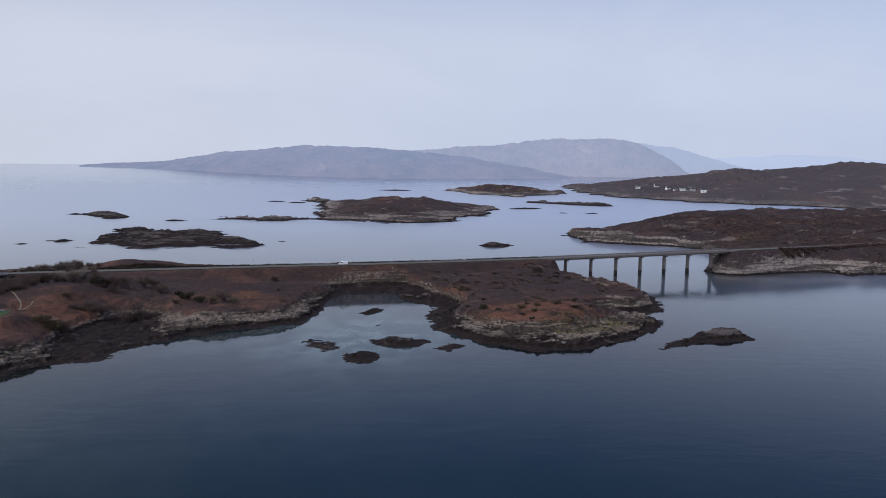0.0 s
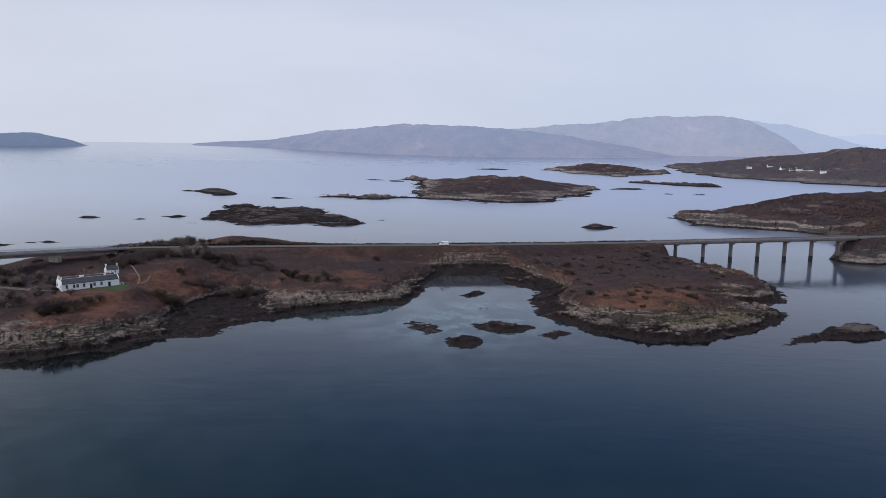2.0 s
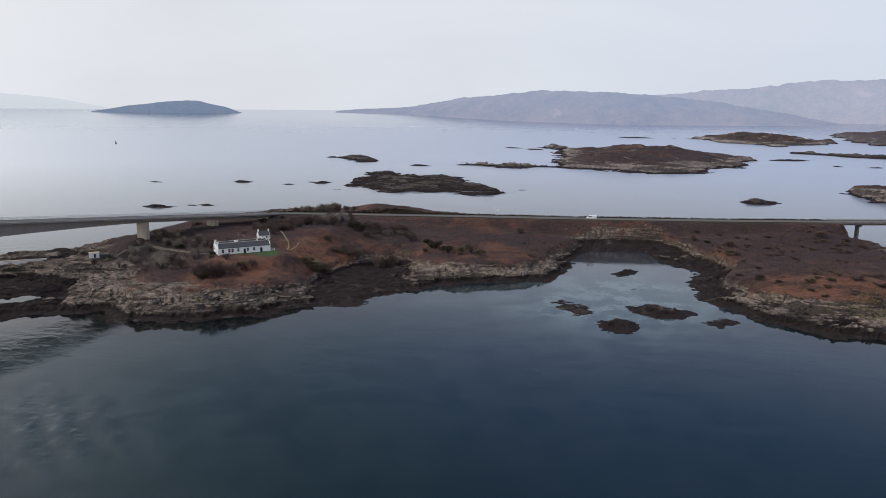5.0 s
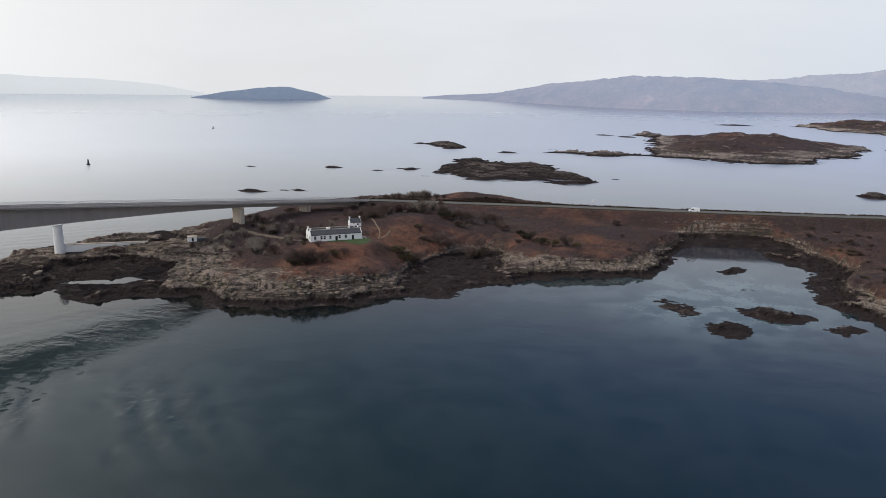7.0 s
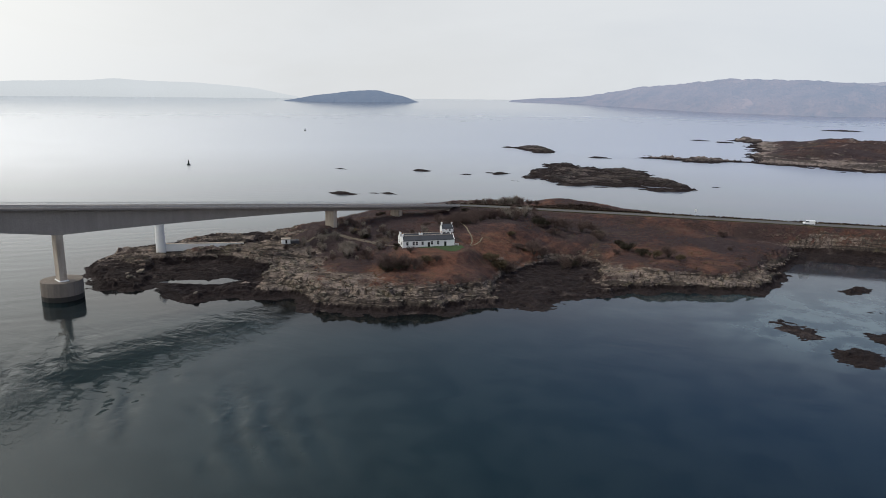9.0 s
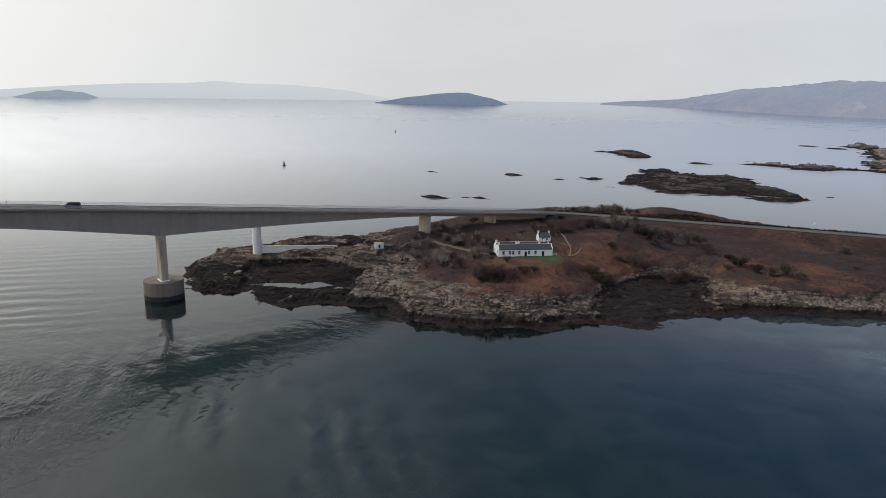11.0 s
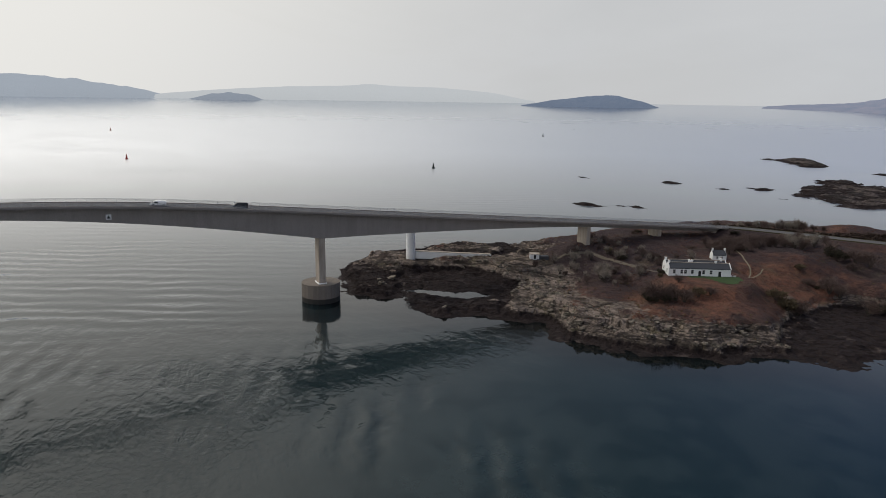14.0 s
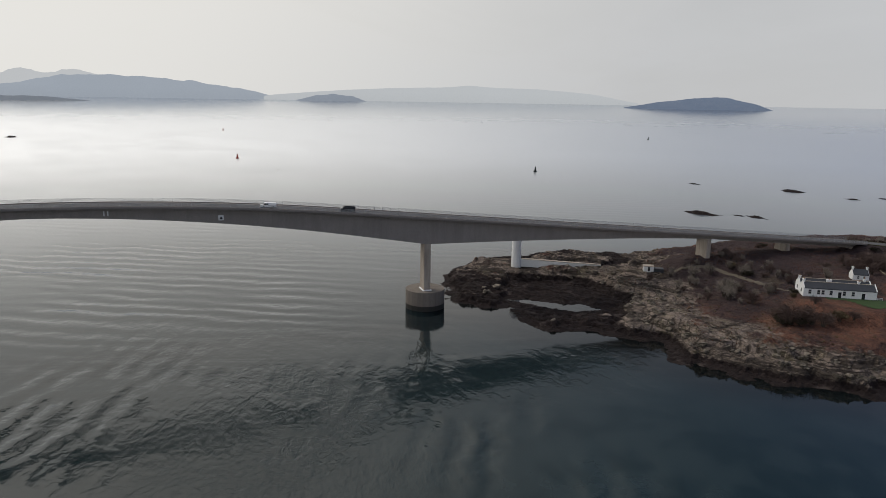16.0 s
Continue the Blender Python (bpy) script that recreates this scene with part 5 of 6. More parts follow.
for x, y, w_ in ((0.45, 2.45, 0.8), (0.45, 7.35, 0.8), (8.6, 3.2, 1.1), (21.2, 7.35, 0.8), (17.8, 2.6, 0.7)):
    chimney(cottage, x, y, CR - 0.4, CR + 0.95, w_, 1.5 if w_ > 1 else 0.7)
for fx in (0.09, 0.21, 0.27, 0.38, 0.56, 0.68):
    window(cottage, CL * fx, 0.0, 0.95, 1.05, 1.55, -1)
for fx in (0.50, 0.82):
    bm = bmesh.new()
    box(bm, (CL * fx - 0.5, -0.07, 0.0), (CL * fx + 0.5, 0.0, 2.1))
    dr = part("door", bm, DARK, cottage, "dark painted door")
    bm = bmesh.new()
    box(bm, (CL * fx - 0.7, -0.5, -0.2), (CL * fx + 0.7, -0.07, 0.0))
    part("step", bm, STONE, dr)
for y in (2.45, 7.35):
    bm = bmesh.new()
    box(bm, (-0.06, y - 0.4, 1.0), (0.0, y + 0.4, 2.3))
    part("window", bm, GLASS, cottage, "gable window")
bm = bmesh.new()
tube(bm, (0.0, -0.28, CE - 0.06), (CL, -0.28, CE - 0.06), 0.06, 0.06, 6)
part("gutter", bm, DARK, cottage, "black gutter")

house = empty("house", pose(-207.0, 313.8, 13.3, 0, 0, 46.0), "small white gabled outbuilding behind the cottage", "house")
bm = bmesh.new()
gable_wall(bm, 0, 5.6, 0, 4.2, -0.6, 2.2, 3.9)
part("wall", bm, PAINT, house)
bm = bmesh.new()
gable_roof(bm, 0.2, 5.4, 0, 4.2, 2.3, 4.1)
part("roof", bm, SLATE, house, "dark slate roof")
for x in (0.35, 5.25):
    chimney(house, x, 2.1, 3.6, 4.7, 0.7, 0.55, pots=1)
for x in (1.9, 3.9):
    window(house, x, 0.0, 0.75, 0.8, 1.1, -1)

LAWN = plain("mown_grass", (0.050, 0.088, 0.026), 0.95, 1.2, 0.6)
GRAVEL = plain("gravel_path", (0.22, 0.185, 0.125), 0.95, 2.0, 0.35)


def ribbon(name, pts, half, mat, label, lift=0.12):
    """A worn track that lies on the ground."""
    bm, rows = bmesh.new(), []
    line = curve_through([(x, y, 0) for x, y in pts], 1.2)
    for i, (p, r) in enumerate(zip(line, beam_at(line))):
        w = half * (0.8 + 0.35 * noise.noise(p * 0.4))
        rows.append([bm.verts.new((q.x, q.y, ground_z(q.x, q.y) + lift)) for q in (p - r * w, p, p + r * w)])
    for a, b in zip(rows, rows[1:]):
        for i in range(2):
            bm.faces.new((a[i], a[i + 1], b[i + 1], b[i]))
    bmesh.ops.recalc_face_normals(bm, faces=bm.faces[:])
    if bm.faces[:][0].normal.z < 0:
        bmesh.ops.reverse_faces(bm, faces=bm.faces[:])
    ob = part(name, bm, mat)
    return tagged(ob, label, "path", kind="structure")


ribbon("path_garden", [(-218, 347), (-212, 340), (-204, 331), (-196, 321), (-190, 313), (-187, 306)], 0.38, GRAVEL, "pale worn wheel track beside the cottages")
ribbon("path_bank", [(-189, 321), (-187, 314), (-187, 306)], 0.34, GRAVEL, "short pale worn track on the bank")
ribbon("path_shore", [(-290, 268), (-281, 272), (-268, 281), (-255, 289), (-240, 290), (-222, 286), (-207, 281)], 1.5, plain("track_earth", (0.14, 0.115, 0.085), 0.95, 1.6, 0.4), "brown earth track to the lighthouse")
xs_, ys_ = np.meshgrid(np.linspace(7, 26, 20), np.linspace(-14, 0.4, 15))
c_, s_ = math.cos(radians(47)), math.sin(radians(47))
lx, ly = -203.4 + c_ * xs_ - s_ * ys_, 276.8 + s_ * xs_ + c_ * ys_
lz = np.vectorize(ground_z)(lx, ly) + 0.10
keep_ = (ys_ > -2.0 - 9.0 * np.exp(-((xs_ - 20) / 4.5) ** 2) + 1.6 * perlin(xs_ * 0.4, ys_ * 0.4)) & (xs_ - 7 > 2.0 * perlin(xs_ * 0.3 + 5, ys_ * 0.3))
tagged(grid_mesh("lawn", lx, ly, lz, LAWN, keep_), "mown green lawn before the cottage", "lawn", kind="structure")

# gate and fence posts at the end of the cottage
fence = empty("fence", pose(-187.5, 293.8, 13.1, 0, 0, 30), "short white wooden fence with two posts", "fence")
for i in range(2):
    bm = bmesh.new()
    box(bm, (i * 1.5 - 0.06, -0.06, -0.4), (i * 1.5 + 0.06, 0.06, 1.15), bevel=0.02)
    part("post", bm, PAINT, fence)
for z in (0.45, 0.95):
    bm = bmesh.new()
    box(bm, (0, 0.06, z), (1.5, 0.1, z + 0.12))
    part("board", bm, PAINT, fence)


# ---- vehicles ----
TYRE = plain("tyre_rubber", (0.02, 0.02, 0.02), 0.9, 3.0, 0.2)
WHITE_CAR = plain("white_car_paint", (0.78, 0.78, 0.78), 0.3, 0.6, 0.05, relief=0.0, spec=0.5)
BLACK_CAR = plain("black_car_paint", (0.015, 0.017, 0.022), 0.25, 0.6, 0.2, relief=0.0, spec=0.5)
RED = plain("red_lens", (0.35, 0.02, 0.02), 0.3, 3.0, 0.1)


def vehicle(name, m, length, width, roof, paint, profile, label):
    """profile: side outline (distance from the tail, height) of the body; glass band near the top."""
    ob = empty(name, m, label, "car" if name == "car" else "van")
    bm = bmesh.new()
    rows = []
    for y, pinch in ((-width / 2, 1.0), (-width / 2 + 0.12, 0.0), (width / 2 - 0.12, 0.0), (width / 2, 1.0)):
        rows.append([bm.verts.new((x - (x - length / 2) * 0.03 * pinch, y, z if z < 0.9 else z - 0.1 * pinch)) for x, z in profile])
    k = len(profile)
    for a, b in zip(rows, rows[1:]):
        for i in range(k):
            bm.faces.new((a[i], a[(i + 1) % k], b[(i + 1) % k], b[i]))
    bm.faces.new(rows[0][::-1])
    bm.faces.new(rows[-1])
    bmesh.ops.recalc_face_normals(bm, faces=bm.faces[:])
    body = part("body", bm, paint, ob)
    for k_ in (-1, 1):
        bm = bmesh.new()
        box(bm, (length * 0.5, k_ * (width / 2 + 0.005) - 0.01, roof * 0.58), (length * 0.77, k_ * (width / 2 + 0.005) + 0.01, roof * 0.86))
        part("side_window", bm, GLASS, body)
        bm = bmesh.new()
        box(bm, (length - 0.12, k_ * width * 0.36 - 0.16, 0.62), (length + 0.02, k_ * width * 0.36 + 0.16, 0.8))
        part("headlight", bm, STEEL, body)
        bm = bmesh.new()
        box(bm, (-0.02, k_ * width * 0.42 - 0.08, 0.75), (0.05, k_ * width * 0.42 + 0.08, 1.1))
        part("tail_light", bm, RED, body)
        for x in (0.19, 0.8):
            bm = bmesh.new()
            tube(bm, (length * x, k_ * (width / 2 - 0.22), 0.33), (length * x, k_ * (width / 2 + 0.01), 0.33), 0.33, 0.33, 14)
            wh = part("wheel", bm, TYRE, ob, "black tyre")
            bm = bmesh.new()
            tube(bm, (length * x, k_ * (width / 2), 0.33), (length * x, k_ * (width / 2 + 0.03), 0.33), 0.2, 0.18, 10)
            part("rim", bm, STEEL, wh)
    bm = bmesh.new()
    wx, wz = length * 0.80, roof * 0.72
    box(bm, (-0.03, -width * 0.4, -roof * 0.15), (0.03, width * 0.4, roof * 0.16), Matrix.Translation((wx + 0.1, 0, wz)) @ pose(0, 0, 0, 0, -32 if roof > 1.7 else -48, 0))
    part("windscreen", bm, GLASS, body)
    return ob


VAN = [(0.0, 0.35), (5.2, 0.35), (5.3, 0.75), (5.2, 1.0), (4.5, 1.18), (3.85, 1.95), (3.5, 2.1), (0.15, 2.1), (0.0, 1.9)]
CAR = [(0.0, 0.32), (4.5, 0.32), (4.6, 0.6), (4.5, 0.85), (3.5, 0.98), (2.75, 1.5), (1.0, 1.55), (0.2, 1.25), (0.0, 0.9)]
yaw_b = math.degrees(math.atan2(AXU.y, AXU.x))


def on_deck(s, off):
    p = on_axis(s, off) + Vector((0, 0, 0.07))
    grade = math.degrees(math.atan2(deck_z(s + 1) - deck_z(s - 1), 2))
    return p, grade


p, grade = on_deck(-54, 1.9)
vehicle("van", Matrix.Translation(p) @ pose(0, 0, 0, 0, grade, yaw_b + 180), 5.3, 1.9, 1.75, WHITE_CAR, [(x, z * 0.82) for x, z in VAN], "small white van on the high bridge")
p, grade = on_deck(-27, 1.9)
vehicle("van", Matrix.Translation(p) @ pose(0, 0, 0, 0, grade, yaw_b + 180), 5.3, 2.0, 2.1, BLACK_CAR, VAN, "black van on the high bridge")
q = min(range(len(ISLAND_ROAD) - 1), key=lambda i: abs(ISLAND_ROAD[i].x + 62))
d_ = ISLAND_ROAD[q + 1] - ISLAND_ROAD[q]
p = ISLAND_ROAD[q] + Vector((d_.y, -d_.x, 0)).normalized() * 1.8
vehicle("van", Matrix.Translation((p.x, p.y, p.z + 0.07)) @ pose(0, 0, 0, 0, 0, math.degrees(math.atan2(d_.y, d_.x)) + 180), 5.9, 2.0, 2.4, WHITE_CAR, [(x * 1.1, z * 1.12) for x, z in VAN], "tall white delivery van on the island road")


# ---- buoys ----
BUOY_GREEN = plain("buoy_dark_paint", (0.02, 0.03, 0.025), 0.5, 1.0, 0.3)
BUOY_RED = plain("buoy_red_paint", (0.35, 0.05, 0.03), 0.5, 1.0, 0.3)


def buoy(x, y, mat, label, size=1.0):
    r = math.hypot(x - HUB[0], y - HUB[1])
    ob = empty("buoy", pose(x, y, float(sea_z(r))) @ Matrix.Scale(size, 4), label, "buoy", "channel buoys")
    for nm, prof in (("float", [(1.3, -0.6), (1.5, 0.2), (1.45, 0.9), (0.9, 1.1)]), ("tower", [(0.75, 1.1), (0.55, 3.4)]), ("topmark", [(0.05, 3.4), (0.55, 3.5), (0.35, 4.6), (0.05, 4.8)])):
        bm = bmesh.new()
        turned(bm, prof, 14)
        part(nm, bm, mat, ob)


buoy(-677, 541, BUOY_GREEN, "dark green channel buoy afloat in the sound", 1.25)
buoy(-955, 293, BUOY_RED, "red channel buoy afloat in the sound", 1.3)
buoy(-1668, 461, BUOY_RED, "distant red channel buoy afloat", 1.3)
buoy(-1097, 1173, BUOY_GREEN, "distant dark channel buoy afloat", 1.3)


# ---- houses on the far shore ----
def far_house(x, y, turn, long_, label):
    a, b = np.array([[float(x)]]), np.array([[float(y)]])
    ob = empty("house", pose(x, y, float(KYLE.z(a, b)[0, 0]) - 0.5, 0, 0, turn) @ Matrix.Scale(0.95, 4), label, "house", "houses on the far shore")
    bm = bmesh.new()
    gable_wall(bm, 0, long_, 0, 8, -3, 5.2, 8.6)
    part("wall", bm, PAINT, ob)
    bm = bmesh.new()
    gable_roof(bm, 0, long_, 0, 8, 5.2, 8.8)
    part("roof", bm, SLATE, ob)
    for x_ in np.arange(2.5, long_ - 1.5, 3.5):
        window(ob, x_, 0.0, 1.4, 1.4, 2.0, -1)
    chimney(ob, 1.0, 4, 8.0, 9.8, 1.0, 0.8)


for x, y, turn, long_ in ((509, 1885, -15, 13), (564, 1900, 10, 13), (582, 1796, -8, 15), (595, 1790, -12, 14), (601, 1767, -10, 17), (607, 1751, -20, 12), (605, 1670, -15, 13), (575, 1830, 20, 12), (590, 1812, -30, 11), (620, 1775, 15, 12)):
    far_house(x, y, turn, long_, "white house with slate roof on the far shore")

# marker posts by the road
for x, y in ((-236, 409), (-120, 441)):
    post = empty("road_sign", pose(x, y, ground_z(x, y)), "white road sign on a steel post", "sign")
    bm = bmesh.new()
    tube(bm, (0, 0, -0.5), (0, 0, 4.2), 0.07, 0.07, 6)
    part("post", bm, STEEL, post)
    bm = bmesh.new()
    box(bm, (-0.5, -0.12, 3.0), (0.5, -0.07, 4.2))
    part("panel", bm, PAINT, post)


# ---- bushes and trees ----
def growth_material(name, a, b):
    m, n, l, bs = material(name, 0.95, 0, 0.15)
    geo = n.new("ShaderNodeNewGeometry")
    info = n.new("ShaderNodeObjectInfo")
    f = maths(n, l, "MULTIPLY", maths(n, l, "ADD", geo.outputs["Random Per Island"], info.outputs["Random"]), 0.5)
    l.new(mix(n, l, f, a, b), bs.inputs["Base Color"])
    return m


TWIGS = growth_material("bare_twigs", (0.060, 0.042, 0.037), (0.140, 0.100, 0.085))
PALE_TWIGS = growth_material("lichened_twigs", (0.13, 0.112, 0.095), (0.27, 0.23, 0.19))
GORSE = growth_material("gorse_green", (0.028, 0.025, 0.018), (0.060, 0.051, 0.034))
OLIVE = growth_material("dry_olive_leaves", (0.060, 0.047, 0.028), (0.125, 0.096, 0.060))
BARK = plain("bark", (0.07, 0.058, 0.047), 0.95, 4.0, 0.4)
rng = np.random.RandomState(11)


def crown_points(count, spread_, high, lobes):
    """Places in an uneven, lobed crown, thicker towards its outside."""
    heads = [(rng.uniform(-0.55, 0.55) * spread_, rng.uniform(-0.55, 0.55) * spread_, rng.uniform(0.45, 0.8) * high, rng.uniform(0.32, 0.55)) for _ in range(lobes)]
    out = []
    while len(out) < count:
        hx, hy, hz, hr = heads[rng.randint(lobes)]
        v = rng.normal(size=3)
        v /= np.linalg.norm(v)
        r = rng.uniform(0.2, 1.0) ** 0.6 * hr * rng.uniform(0.8, 1.25)
        p = np.array([hx + v[0] * r * spread_, hy + v[1] * r * spread_, hz + v[2] * r * high * 0.75])
        if p[2] > 0.05:
            out.append(p)
    return out


def bush_meshes(kind, spread_, high, count, mat, leaf):
    """Trunk and crown meshes of one bush."""
    bm = bmesh.new()
    for i in range(5):
        a = i * 1.2566 + rng.uniform(-0.4, 0.4)
        mid = Vector((math.cos(a) * spread_ * 0.25, math.sin(a) * spread_ * 0.25, high * 0.4))
        end = Vector((math.cos(a) * spread_ * 0.55, math.sin(a) * spread_ * 0.55, high * rng.uniform(0.6, 0.9)))
        tube(bm, (0, 0, -0.6), mid, 0.045 * high, 0.028 * high, 5)
        tube(bm, mid, end, 0.028 * high, 0.008 * high, 4)
    trunk = bpy.data.meshes.new(kind + "_trunk")
    bm.to_mesh(trunk)
    bm.free()
    trunk.materials.append(BARK)
    verts, faces = [], []
    for p in crown_points(count, spread_, high, 7):
        d = 0.55 * rng.normal(size=3) + np.array([p[0] / spread_, p[1] / spread_, 0.7])
        d /= np.linalg.norm(d)
        e = np.cross(d, rng.normal(size=3))
        e /= np.linalg.norm(e) + 1e-9
        ln, wd = leaf[0] * rng.uniform(0.6, 1.4), leaf[1] * rng.uniform(0.6, 1.4)
        k = len(verts)
        verts += [tuple(p - e * wd / 2), tuple(p + e * wd / 2), tuple(p + d * ln + e * wd * 0.25), tuple(p + d * ln - e * wd * 0.25)]
        faces.append((k, k + 1, k + 2, k + 3))
    crown = bpy.data.meshes.new(kind + "_crown")
    crown.from_pydata(verts, [], faces)
    crown.materials.append(mat)
    return trunk, crown


KINDS = {
    "bare": [bush_meshes("bare", 2.6, 4.2, 800, TWIGS, (0.95, 0.09)) for _ in range(3)],
    "pale": [bush_meshes("pale", 2.3, 4.6, 520, PALE_TWIGS, (1.05, 0.075)) for _ in range(3)],
    "gorse": [bush_meshes("gorse", 2.3, 2.6, 1100, GORSE, (0.34, 0.24)) for _ in range(3)],
    "olive": [bush_meshes("olive", 2.4, 3.0, 900, OLIVE, (0.40, 0.20)) for _ in range(2)],
}
LABEL = {"bare": "leafless purple-brown shrub in winter", "pale": "bare grey-twigged tree with lichened branches", "gorse": "dark green gorse bush on the moor", "olive": "dry olive-brown bush on the slope"}


def bush(kind, x, y, size, z=None, tall=1.0):
    trunk, crown = KINDS[kind][rng.randint(len(KINDS[kind]))]
    name = "tree" if kind == "pale" else "bush"
    ob = empty(name, pose(x, y, ground_z(x, y) - 0.15 if z is None else z, 0, 0, rng.uniform(0, 360)) @ Matrix.Diagonal((size, size, size * tall, 1)), LABEL[kind], name, "shrubs on the island")
    for nm, me in (("trunk", trunk), ("crown", crown)):
        o = new(nm, me)
        o.parent = ob


# round the cottage and below it
PLACED = (("gorse", -196, 255, 1.2), ("bare", -194, 256, 1.7), ("gorse", -192, 258, 1.4), ("bare", -190, 261, 1.5), ("bare", -187, 262, 1.3), ("bare", -199, 257, 1.2), ("olive", -186, 269, 1.3), ("bare", -183, 272, 0.8),
          ("olive", -172, 298, 1.5), ("olive", -168, 299, 1.8), ("bare", -166, 304, 1.6), ("pale", -170, 303, 1.0), ("bare", -167, 331, 1.7), ("bare", -164, 334, 1.3),
          ("gorse", -179, 362, 1.9), ("gorse", -176, 365, 1.4), ("bare", -182, 366, 1.5), ("bare", -172, 367, 1.5), ("bare", -166, 367, 1.6), ("bare", -161, 375, 1.6), ("bare", -156, 378, 1.4), ("gorse", -150, 372, 1.3),
          ("bare", -152, 330, 1.4), ("gorse", -150, 335, 1.5), ("bare", -147, 340, 1.2), ("gorse", -129, 352, 1.5), ("gorse", -122, 349, 1.4), ("olive", -115, 346, 1.4), ("bare", -110, 350, 1.4), ("gorse", -135, 357, 1.2), ("olive", -104, 345, 1.1),
          ("pale", -251, 279, 1.2), ("pale", -247, 285, 1.1), ("pale", -228, 268, 1.5), ("pale", -228, 271, 1.5), ("pale", -238, 292, 1.2), ("pale", -217, 278, 1.0), ("pale", -224, 265, 1.2), ("bare", -216, 268, 1.0),
          ("olive", -206, 275, 0.6), ("gorse", -208, 279, 0.7), ("bare", -196, 272, 0.7), ("gorse", -203, 306, 0.7))
for k, x, y, s in PLACED:
    bush(k, x, y, s, tall=0.85)
# the purple thicket below the road
for _ in range(46):
    f = rng.uniform(0, 1)
    x, y = -216 + 20 * f + rng.normal() * 4.5, 340 + 42 * f * f + rng.normal() * 5
    bush("pale" if f > 0.75 and rng.rand() < 0.6 else "bare", x, y, rng.uniform(0.8, 1.45), tall=0.9)
# the grey thicket between the hut and the cottage
for _ in range(64):
    x, y = rng.uniform(-262, -212), rng.uniform(262, 312)
    if abs((y - 284) - 0.1 * (x + 240)) > 6:
        bush("pale" if rng.rand() < 0.6 else "bare", x, y, rng.uniform(0.35, 0.9))
# the row of bare trees beyond the road, by the bridge's end
for i in range(40):
    f = i / 39
    x, y = -262 + 42 * f + rng.uniform(-2, 2), 394 + 26 * f + rng.uniform(-1, 4)
    bush("bare" if rng.rand() < 0.45 else "pale", x, y, (0.55 + 0.55 * f) * rng.uniform(0.7, 1.2), tall=0.95)
for x, y, s in ((-228, 420, 1.2), (-223, 422, 1.3), (-218, 420, 1.2), (-214, 424, 0.9), (-210, 426, 0.7)):
    bush("bare", x, y, s)
# the hedge along the far side of the road
for p, r in list(zip(ISLAND_ROAD, beam_at(ISLAND_ROAD)))[4::1]:
    if rng.rand() < 0.5:
        q = p - r * rng.uniform(7.5, 14.0)
        bush(("bare", "bare", "gorse", "olive")[rng.randint(4)], q.x, q.y, rng.uniform(0.35, 0.7), z=ground_z(q.x, q.y) - 0.3, tall=0.55)


def scatter(count, x0, x1, y0, y1, low, high):
    """Random places on the island whose ground lies between low and high, clear of road and houses."""
    x, y = rng.uniform(x0, x1, count), rng.uniform(y0, y1, count)
    z = main_carve(x, y, MAIN.z(x, y))
    road_pts = np.array([(p.x, p.y) for p in ISLAND_ROAD])
    clear = np.min((x[:, None] - road_pts[:, 0]) ** 2 + (y[:, None] - road_pts[:, 1]) ** 2, 1) > 49
    clear &= np.hypot(x + 196, y - 290) > 19
    ok = (z > low) & (z < high) & clear
    return x[ok], y[ok], z[ok]


x_, y_, z_ = scatter(900, -290, 118, 245, 480, 6.0, 30)
clump = fractal(x_, y_, 42, 3, 0.5, 21)
for x, y, z, c in list(zip(x_, y_, z_, clump)):
    if c > 0.05 and rng.rand() < 0.34 and y < 395 + 0.27 * (x + 200):
        bush(("bare", "gorse", "bare", "olive", "bare", "bare")[rng.randint(6)], x, y, rng.uniform(0.6, 1.4), z=z - 0.25, tall=0.6)

# low scrub over the point by the viaduct
x_, y_, z_ = scatter(420, -30, 112, 318, 470, 5.0, 30)
for x, y, z in list(zip(x_, y_, z_))[:95]:
    bush(("bare", "bare", "olive", "gorse", "bare")[rng.randint(5)], x, y, rng.uniform(0.35, 0.95), z=z - 0.3, tall=0.5)

# heather and bracken tussocks over the moor
TUFT = growth_material("bracken_and_heather", (0.078, 0.038, 0.027), (0.195, 0.092, 0.058))


def tussocks(name, x, y, z, size, mat, label):
    n = len(x)
    blades = 6
    a = rng.uniform(0, 6.283, (n, blades))
    s = (size * rng.uniform(0.5, 1.3, n))[:, None]
    lean = rng.uniform(0.3, 1.1, (n, blades)) * s
    w = 0.33 * s * rng.uniform(0.6, 1.3, (n, blades))
    h = s * rng.uniform(0.5, 1.0, (n, blades))
    cx, cy, cz = x[:, None], y[:, None], z[:, None] - 0.12
    ca, sa_ = np.cos(a), np.sin(a)
    p = np.stack([np.stack([cx - sa_ * w, cy + ca * w, cz + 0 * w], -1), np.stack([cx + sa_ * w, cy - ca * w, cz + 0 * w], -1),
                  np.stack([cx + ca * lean + sa_ * w * 0.6, cy + sa_ * lean - ca * w * 0.6, cz + h], -1), np.stack([cx + ca * lean - sa_ * w * 0.6, cy + sa_ * lean + ca * w * 0.6, cz + h], -1)], 2)
    me = bpy.data.meshes.new(name)
    me.from_pydata(p.reshape(-1, 3).tolist(), [], np.arange(n * blades * 4).reshape(-1, 4).tolist())
    me.materials.append(mat)
    return tagged(new(name, me), label, "vegetation", kind="stuff")


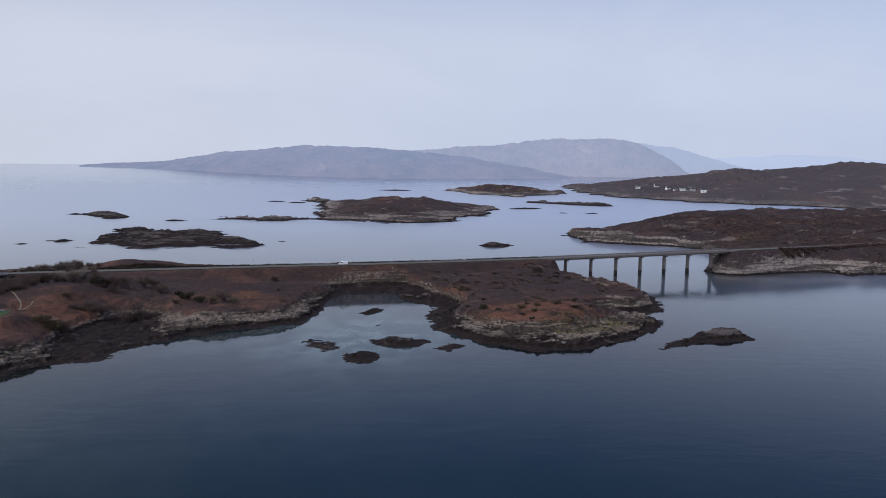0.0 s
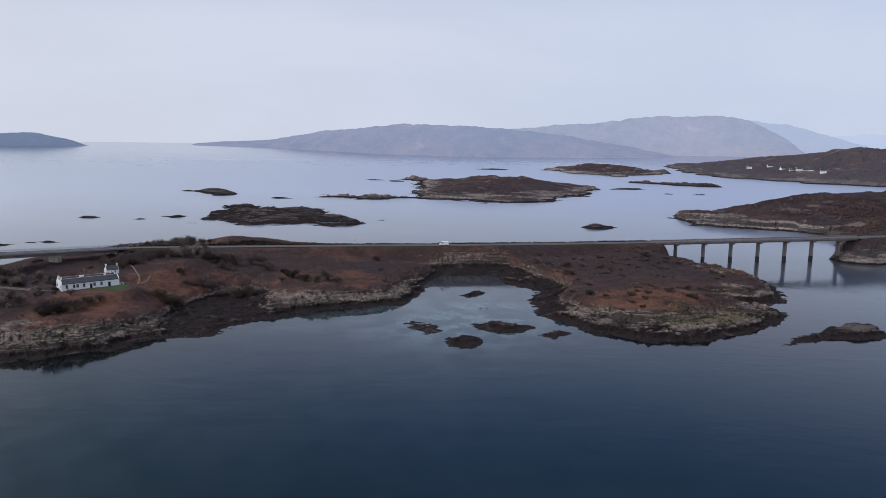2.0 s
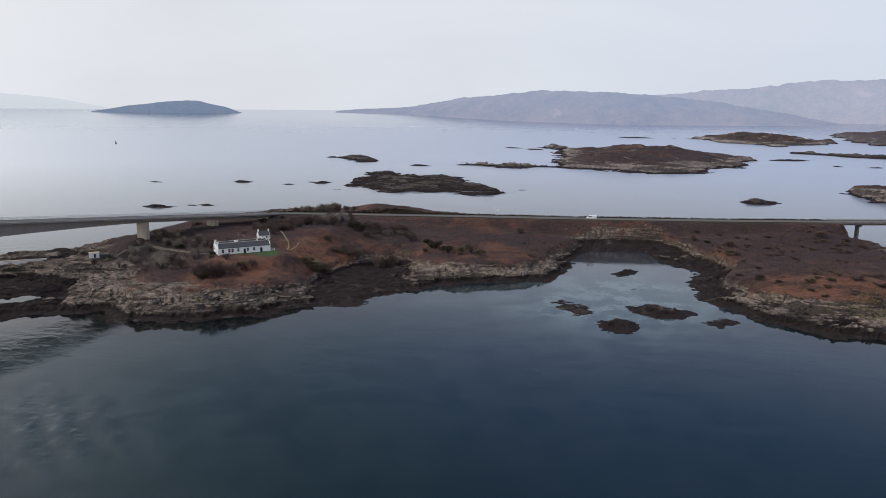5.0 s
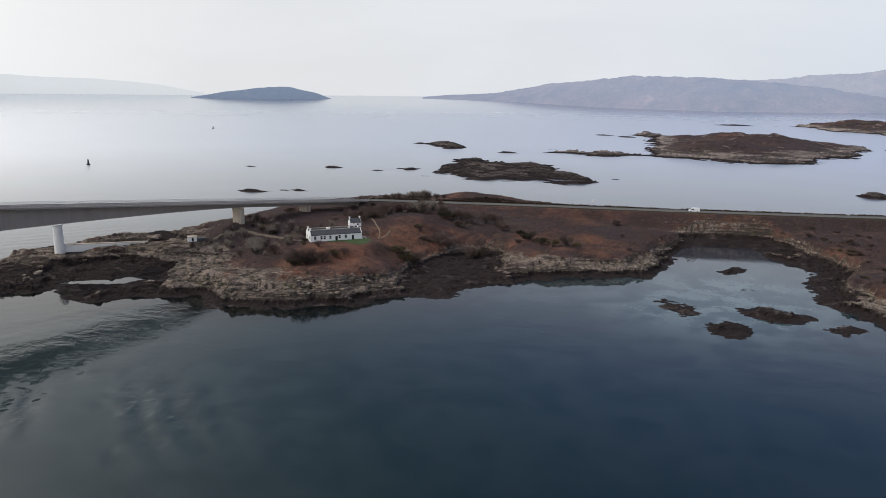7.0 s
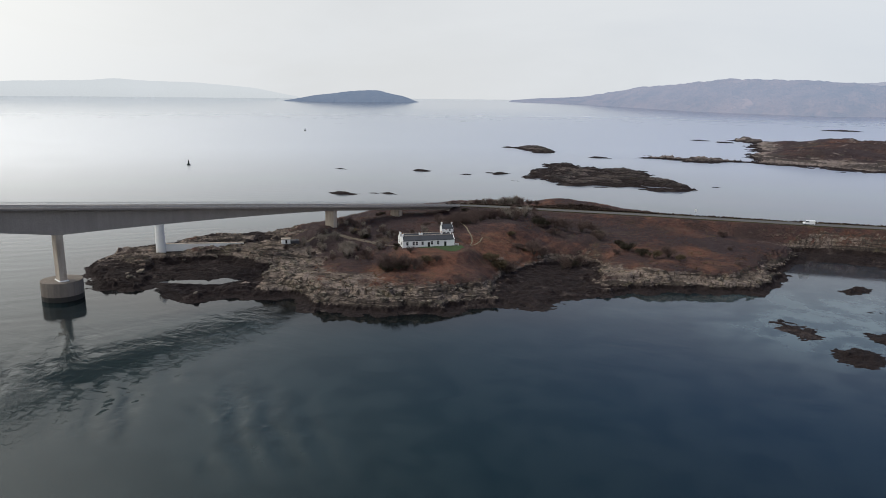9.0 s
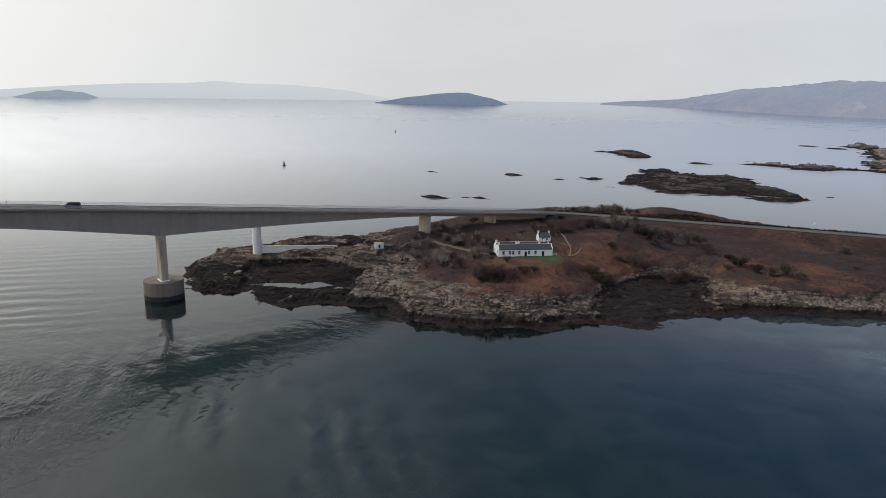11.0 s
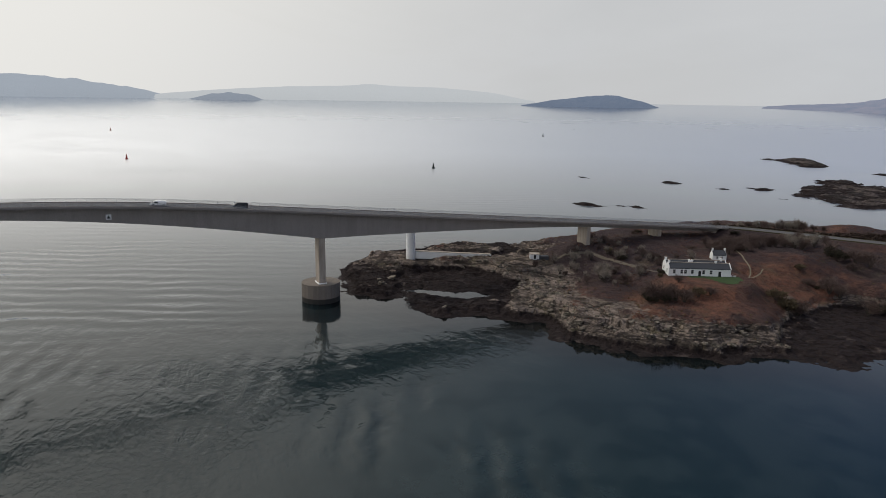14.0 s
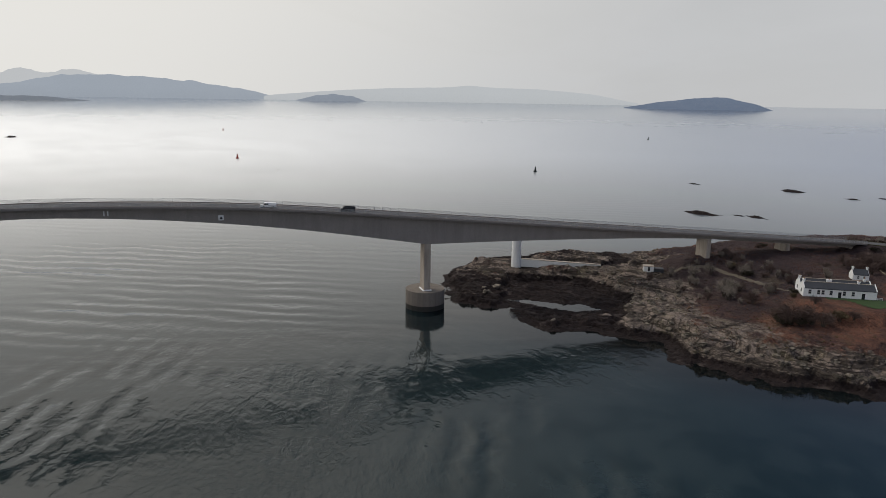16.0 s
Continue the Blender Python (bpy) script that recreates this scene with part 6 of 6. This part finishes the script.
x_, y_, z_ = scatter(60000, -290, 120, 225, 500, 5.0, 30)
patch = fractal(x_, y_, 34, 5, 0.6, 8)
ok = patch > 0.0
tussocks("bracken", x_[ok], y_[ok], z_[ok], 0.34, TUFT, "rust-brown dead bracken and heather on the moor")
DRY = growth_material("dry_grass", (0.070, 0.052, 0.024), (0.170, 0.132, 0.070))
x_, y_, z_ = scatter(9000, -320, 120, 215, 500, 3.6, 9)
patch = fractal(x_, y_, 20, 4, 0.55, 14)
ok = patch > 0.10
tip = rng.uniform(0, 1, 900), rng.normal(size=900)
gx, gy = 50 + 40 * tip[0] - 2.6 * tip[1], 309 + 24 * tip[0] + 3.6 * tip[1]
tussocks("tip_grass", gx, gy, MAIN.z(gx, gy), 0.55, growth_material("yellow_grass", (0.12, 0.10, 0.05), (0.21, 0.18, 0.095)), "yellowed grass on a rock ledge")
tussocks("dry_grass", x_[ok], y_[ok], z_[ok], 0.5, DRY, "bleached winter grass among the rocks")

# scrub along the far side of the road, and on the headland
SCRUB = growth_material("road_scrub", (0.034, 0.026, 0.022), (0.095, 0.066, 0.052))
line_ = [(p, r) for p, r in zip(ISLAND_ROAD, beam_at(ISLAND_ROAD))][3:]
pick = rng.randint(0, len(line_), 7000)
off_ = rng.uniform(5.6, 13.0, 7000)
x_ = np.array([line_[i][0].x - line_[i][1].x * o for i, o in zip(pick, off_)]) + rng.uniform(-1.6, 1.6, 7000)
y_ = np.array([line_[i][0].y - line_[i][1].y * o for i, o in zip(pick, off_)]) + rng.uniform(-0.8, 0.8, 7000)
tussocks("roadside_scrub", x_, y_, main_carve(x_, y_, MAIN.z(x_, y_)), 1.15, SCRUB, "low dark scrub along the island road")
HEATH = growth_material("heather_scrub", (0.050, 0.034, 0.032), (0.105, 0.068, 0.060))
x_, y_ = rng.uniform(225, 620, 60000), rng.uniform(515, 900, 60000)
z_ = PLOCK.z(x_, y_)
east = np.array([(p.x, p.y) for p in EAST_ROAD])
ok = (z_ > 4.5) & (np.min((x_[:, None] - east[:, 0]) ** 2 + (y_[:, None] - east[:, 1]) ** 2, 1) > 60) & (fractal(x_, y_, 70, 4, 0.55, 15) > -0.05)
z_ = carve_road(EAST_ROAD, 4.5, 20.0)(x_, y_, z_)
tussocks("headland_scrub", x_[ok], y_[ok], z_[ok], 0.85, HEATH, "purple-brown leafless scrub on the headland")
side_ = list(zip(EAST_ROAD, beam_at(EAST_ROAD)))[5:]
pick, off_ = rng.randint(0, len(side_), 2200), rng.uniform(5.2, 11.0, 2200)
x_ = np.array([side_[i][0].x + side_[i][1].x * o for i, o in zip(pick, off_)]) + rng.uniform(-4, 4, 2200)
y_ = np.array([side_[i][0].y + side_[i][1].y * o for i, o in zip(pick, off_)]) + rng.uniform(-1, 1, 2200)
tussocks("roadside_scrub", x_, y_, carve_road(EAST_ROAD, 4.5, 20.0)(x_, y_, PLOCK.z(x_, y_)), 1.5, HEATH, "purple-brown scrub beside the mainland road")

# ---- boulders along the shore ----
ROCK = land_material("boulder_rock", -9.0, 99.0, (0.245, 0.21, 0.17), veg=0.0)


def boulder_mesh(i):
    bm = bmesh.new()
    bmesh.ops.create_icosphere(bm, subdivisions=1, radius=1.0)
    for v in bm.verts:
        k = 1.0 + 0.35 * noise.noise(v.co * 1.3 + Vector((i * 7.1, 0, 0)))
        v.co = Vector((v.co.x * 1.25 * k, v.co.y * 0.9 * k, v.co.z * 0.62 * k))
        v.co = Vector((round(c * 2.2) / 2.2 * 0.5 + c * 0.5 for c in v.co))
    me = bpy.data.meshes.new("boulder")
    bm.to_mesh(me)
    bm.free()
    me.materials.append(ROCK)
    return me


BOULDERS = [boulder_mesh(i) for i in range(6)]
x_, y_, z_ = scatter(2600, -300, -120, 205, 268, 2.2, 6.5)
x2, y2, z2 = scatter(1500, -130, 122, 285, 440, 1.8, 4.5)
for n_, (x, y, z) in enumerate(list(zip(x_, y_, z_))[:200] + list(zip(x2, y2, z2))[:90]):
    o = new("boulder", BOULDERS[n_ % 6])
    sz = rng.uniform(0.45, 1.25) * (1.5 if rng.rand() < 0.12 else 1.0)
    o.matrix_world = pose(x, y, z + 0.15 * sz, rng.uniform(-15, 15), rng.uniform(-15, 15), rng.uniform(0, 360)) @ Matrix.Scale(sz, 4)
    o.parent = MAIN_GROUND
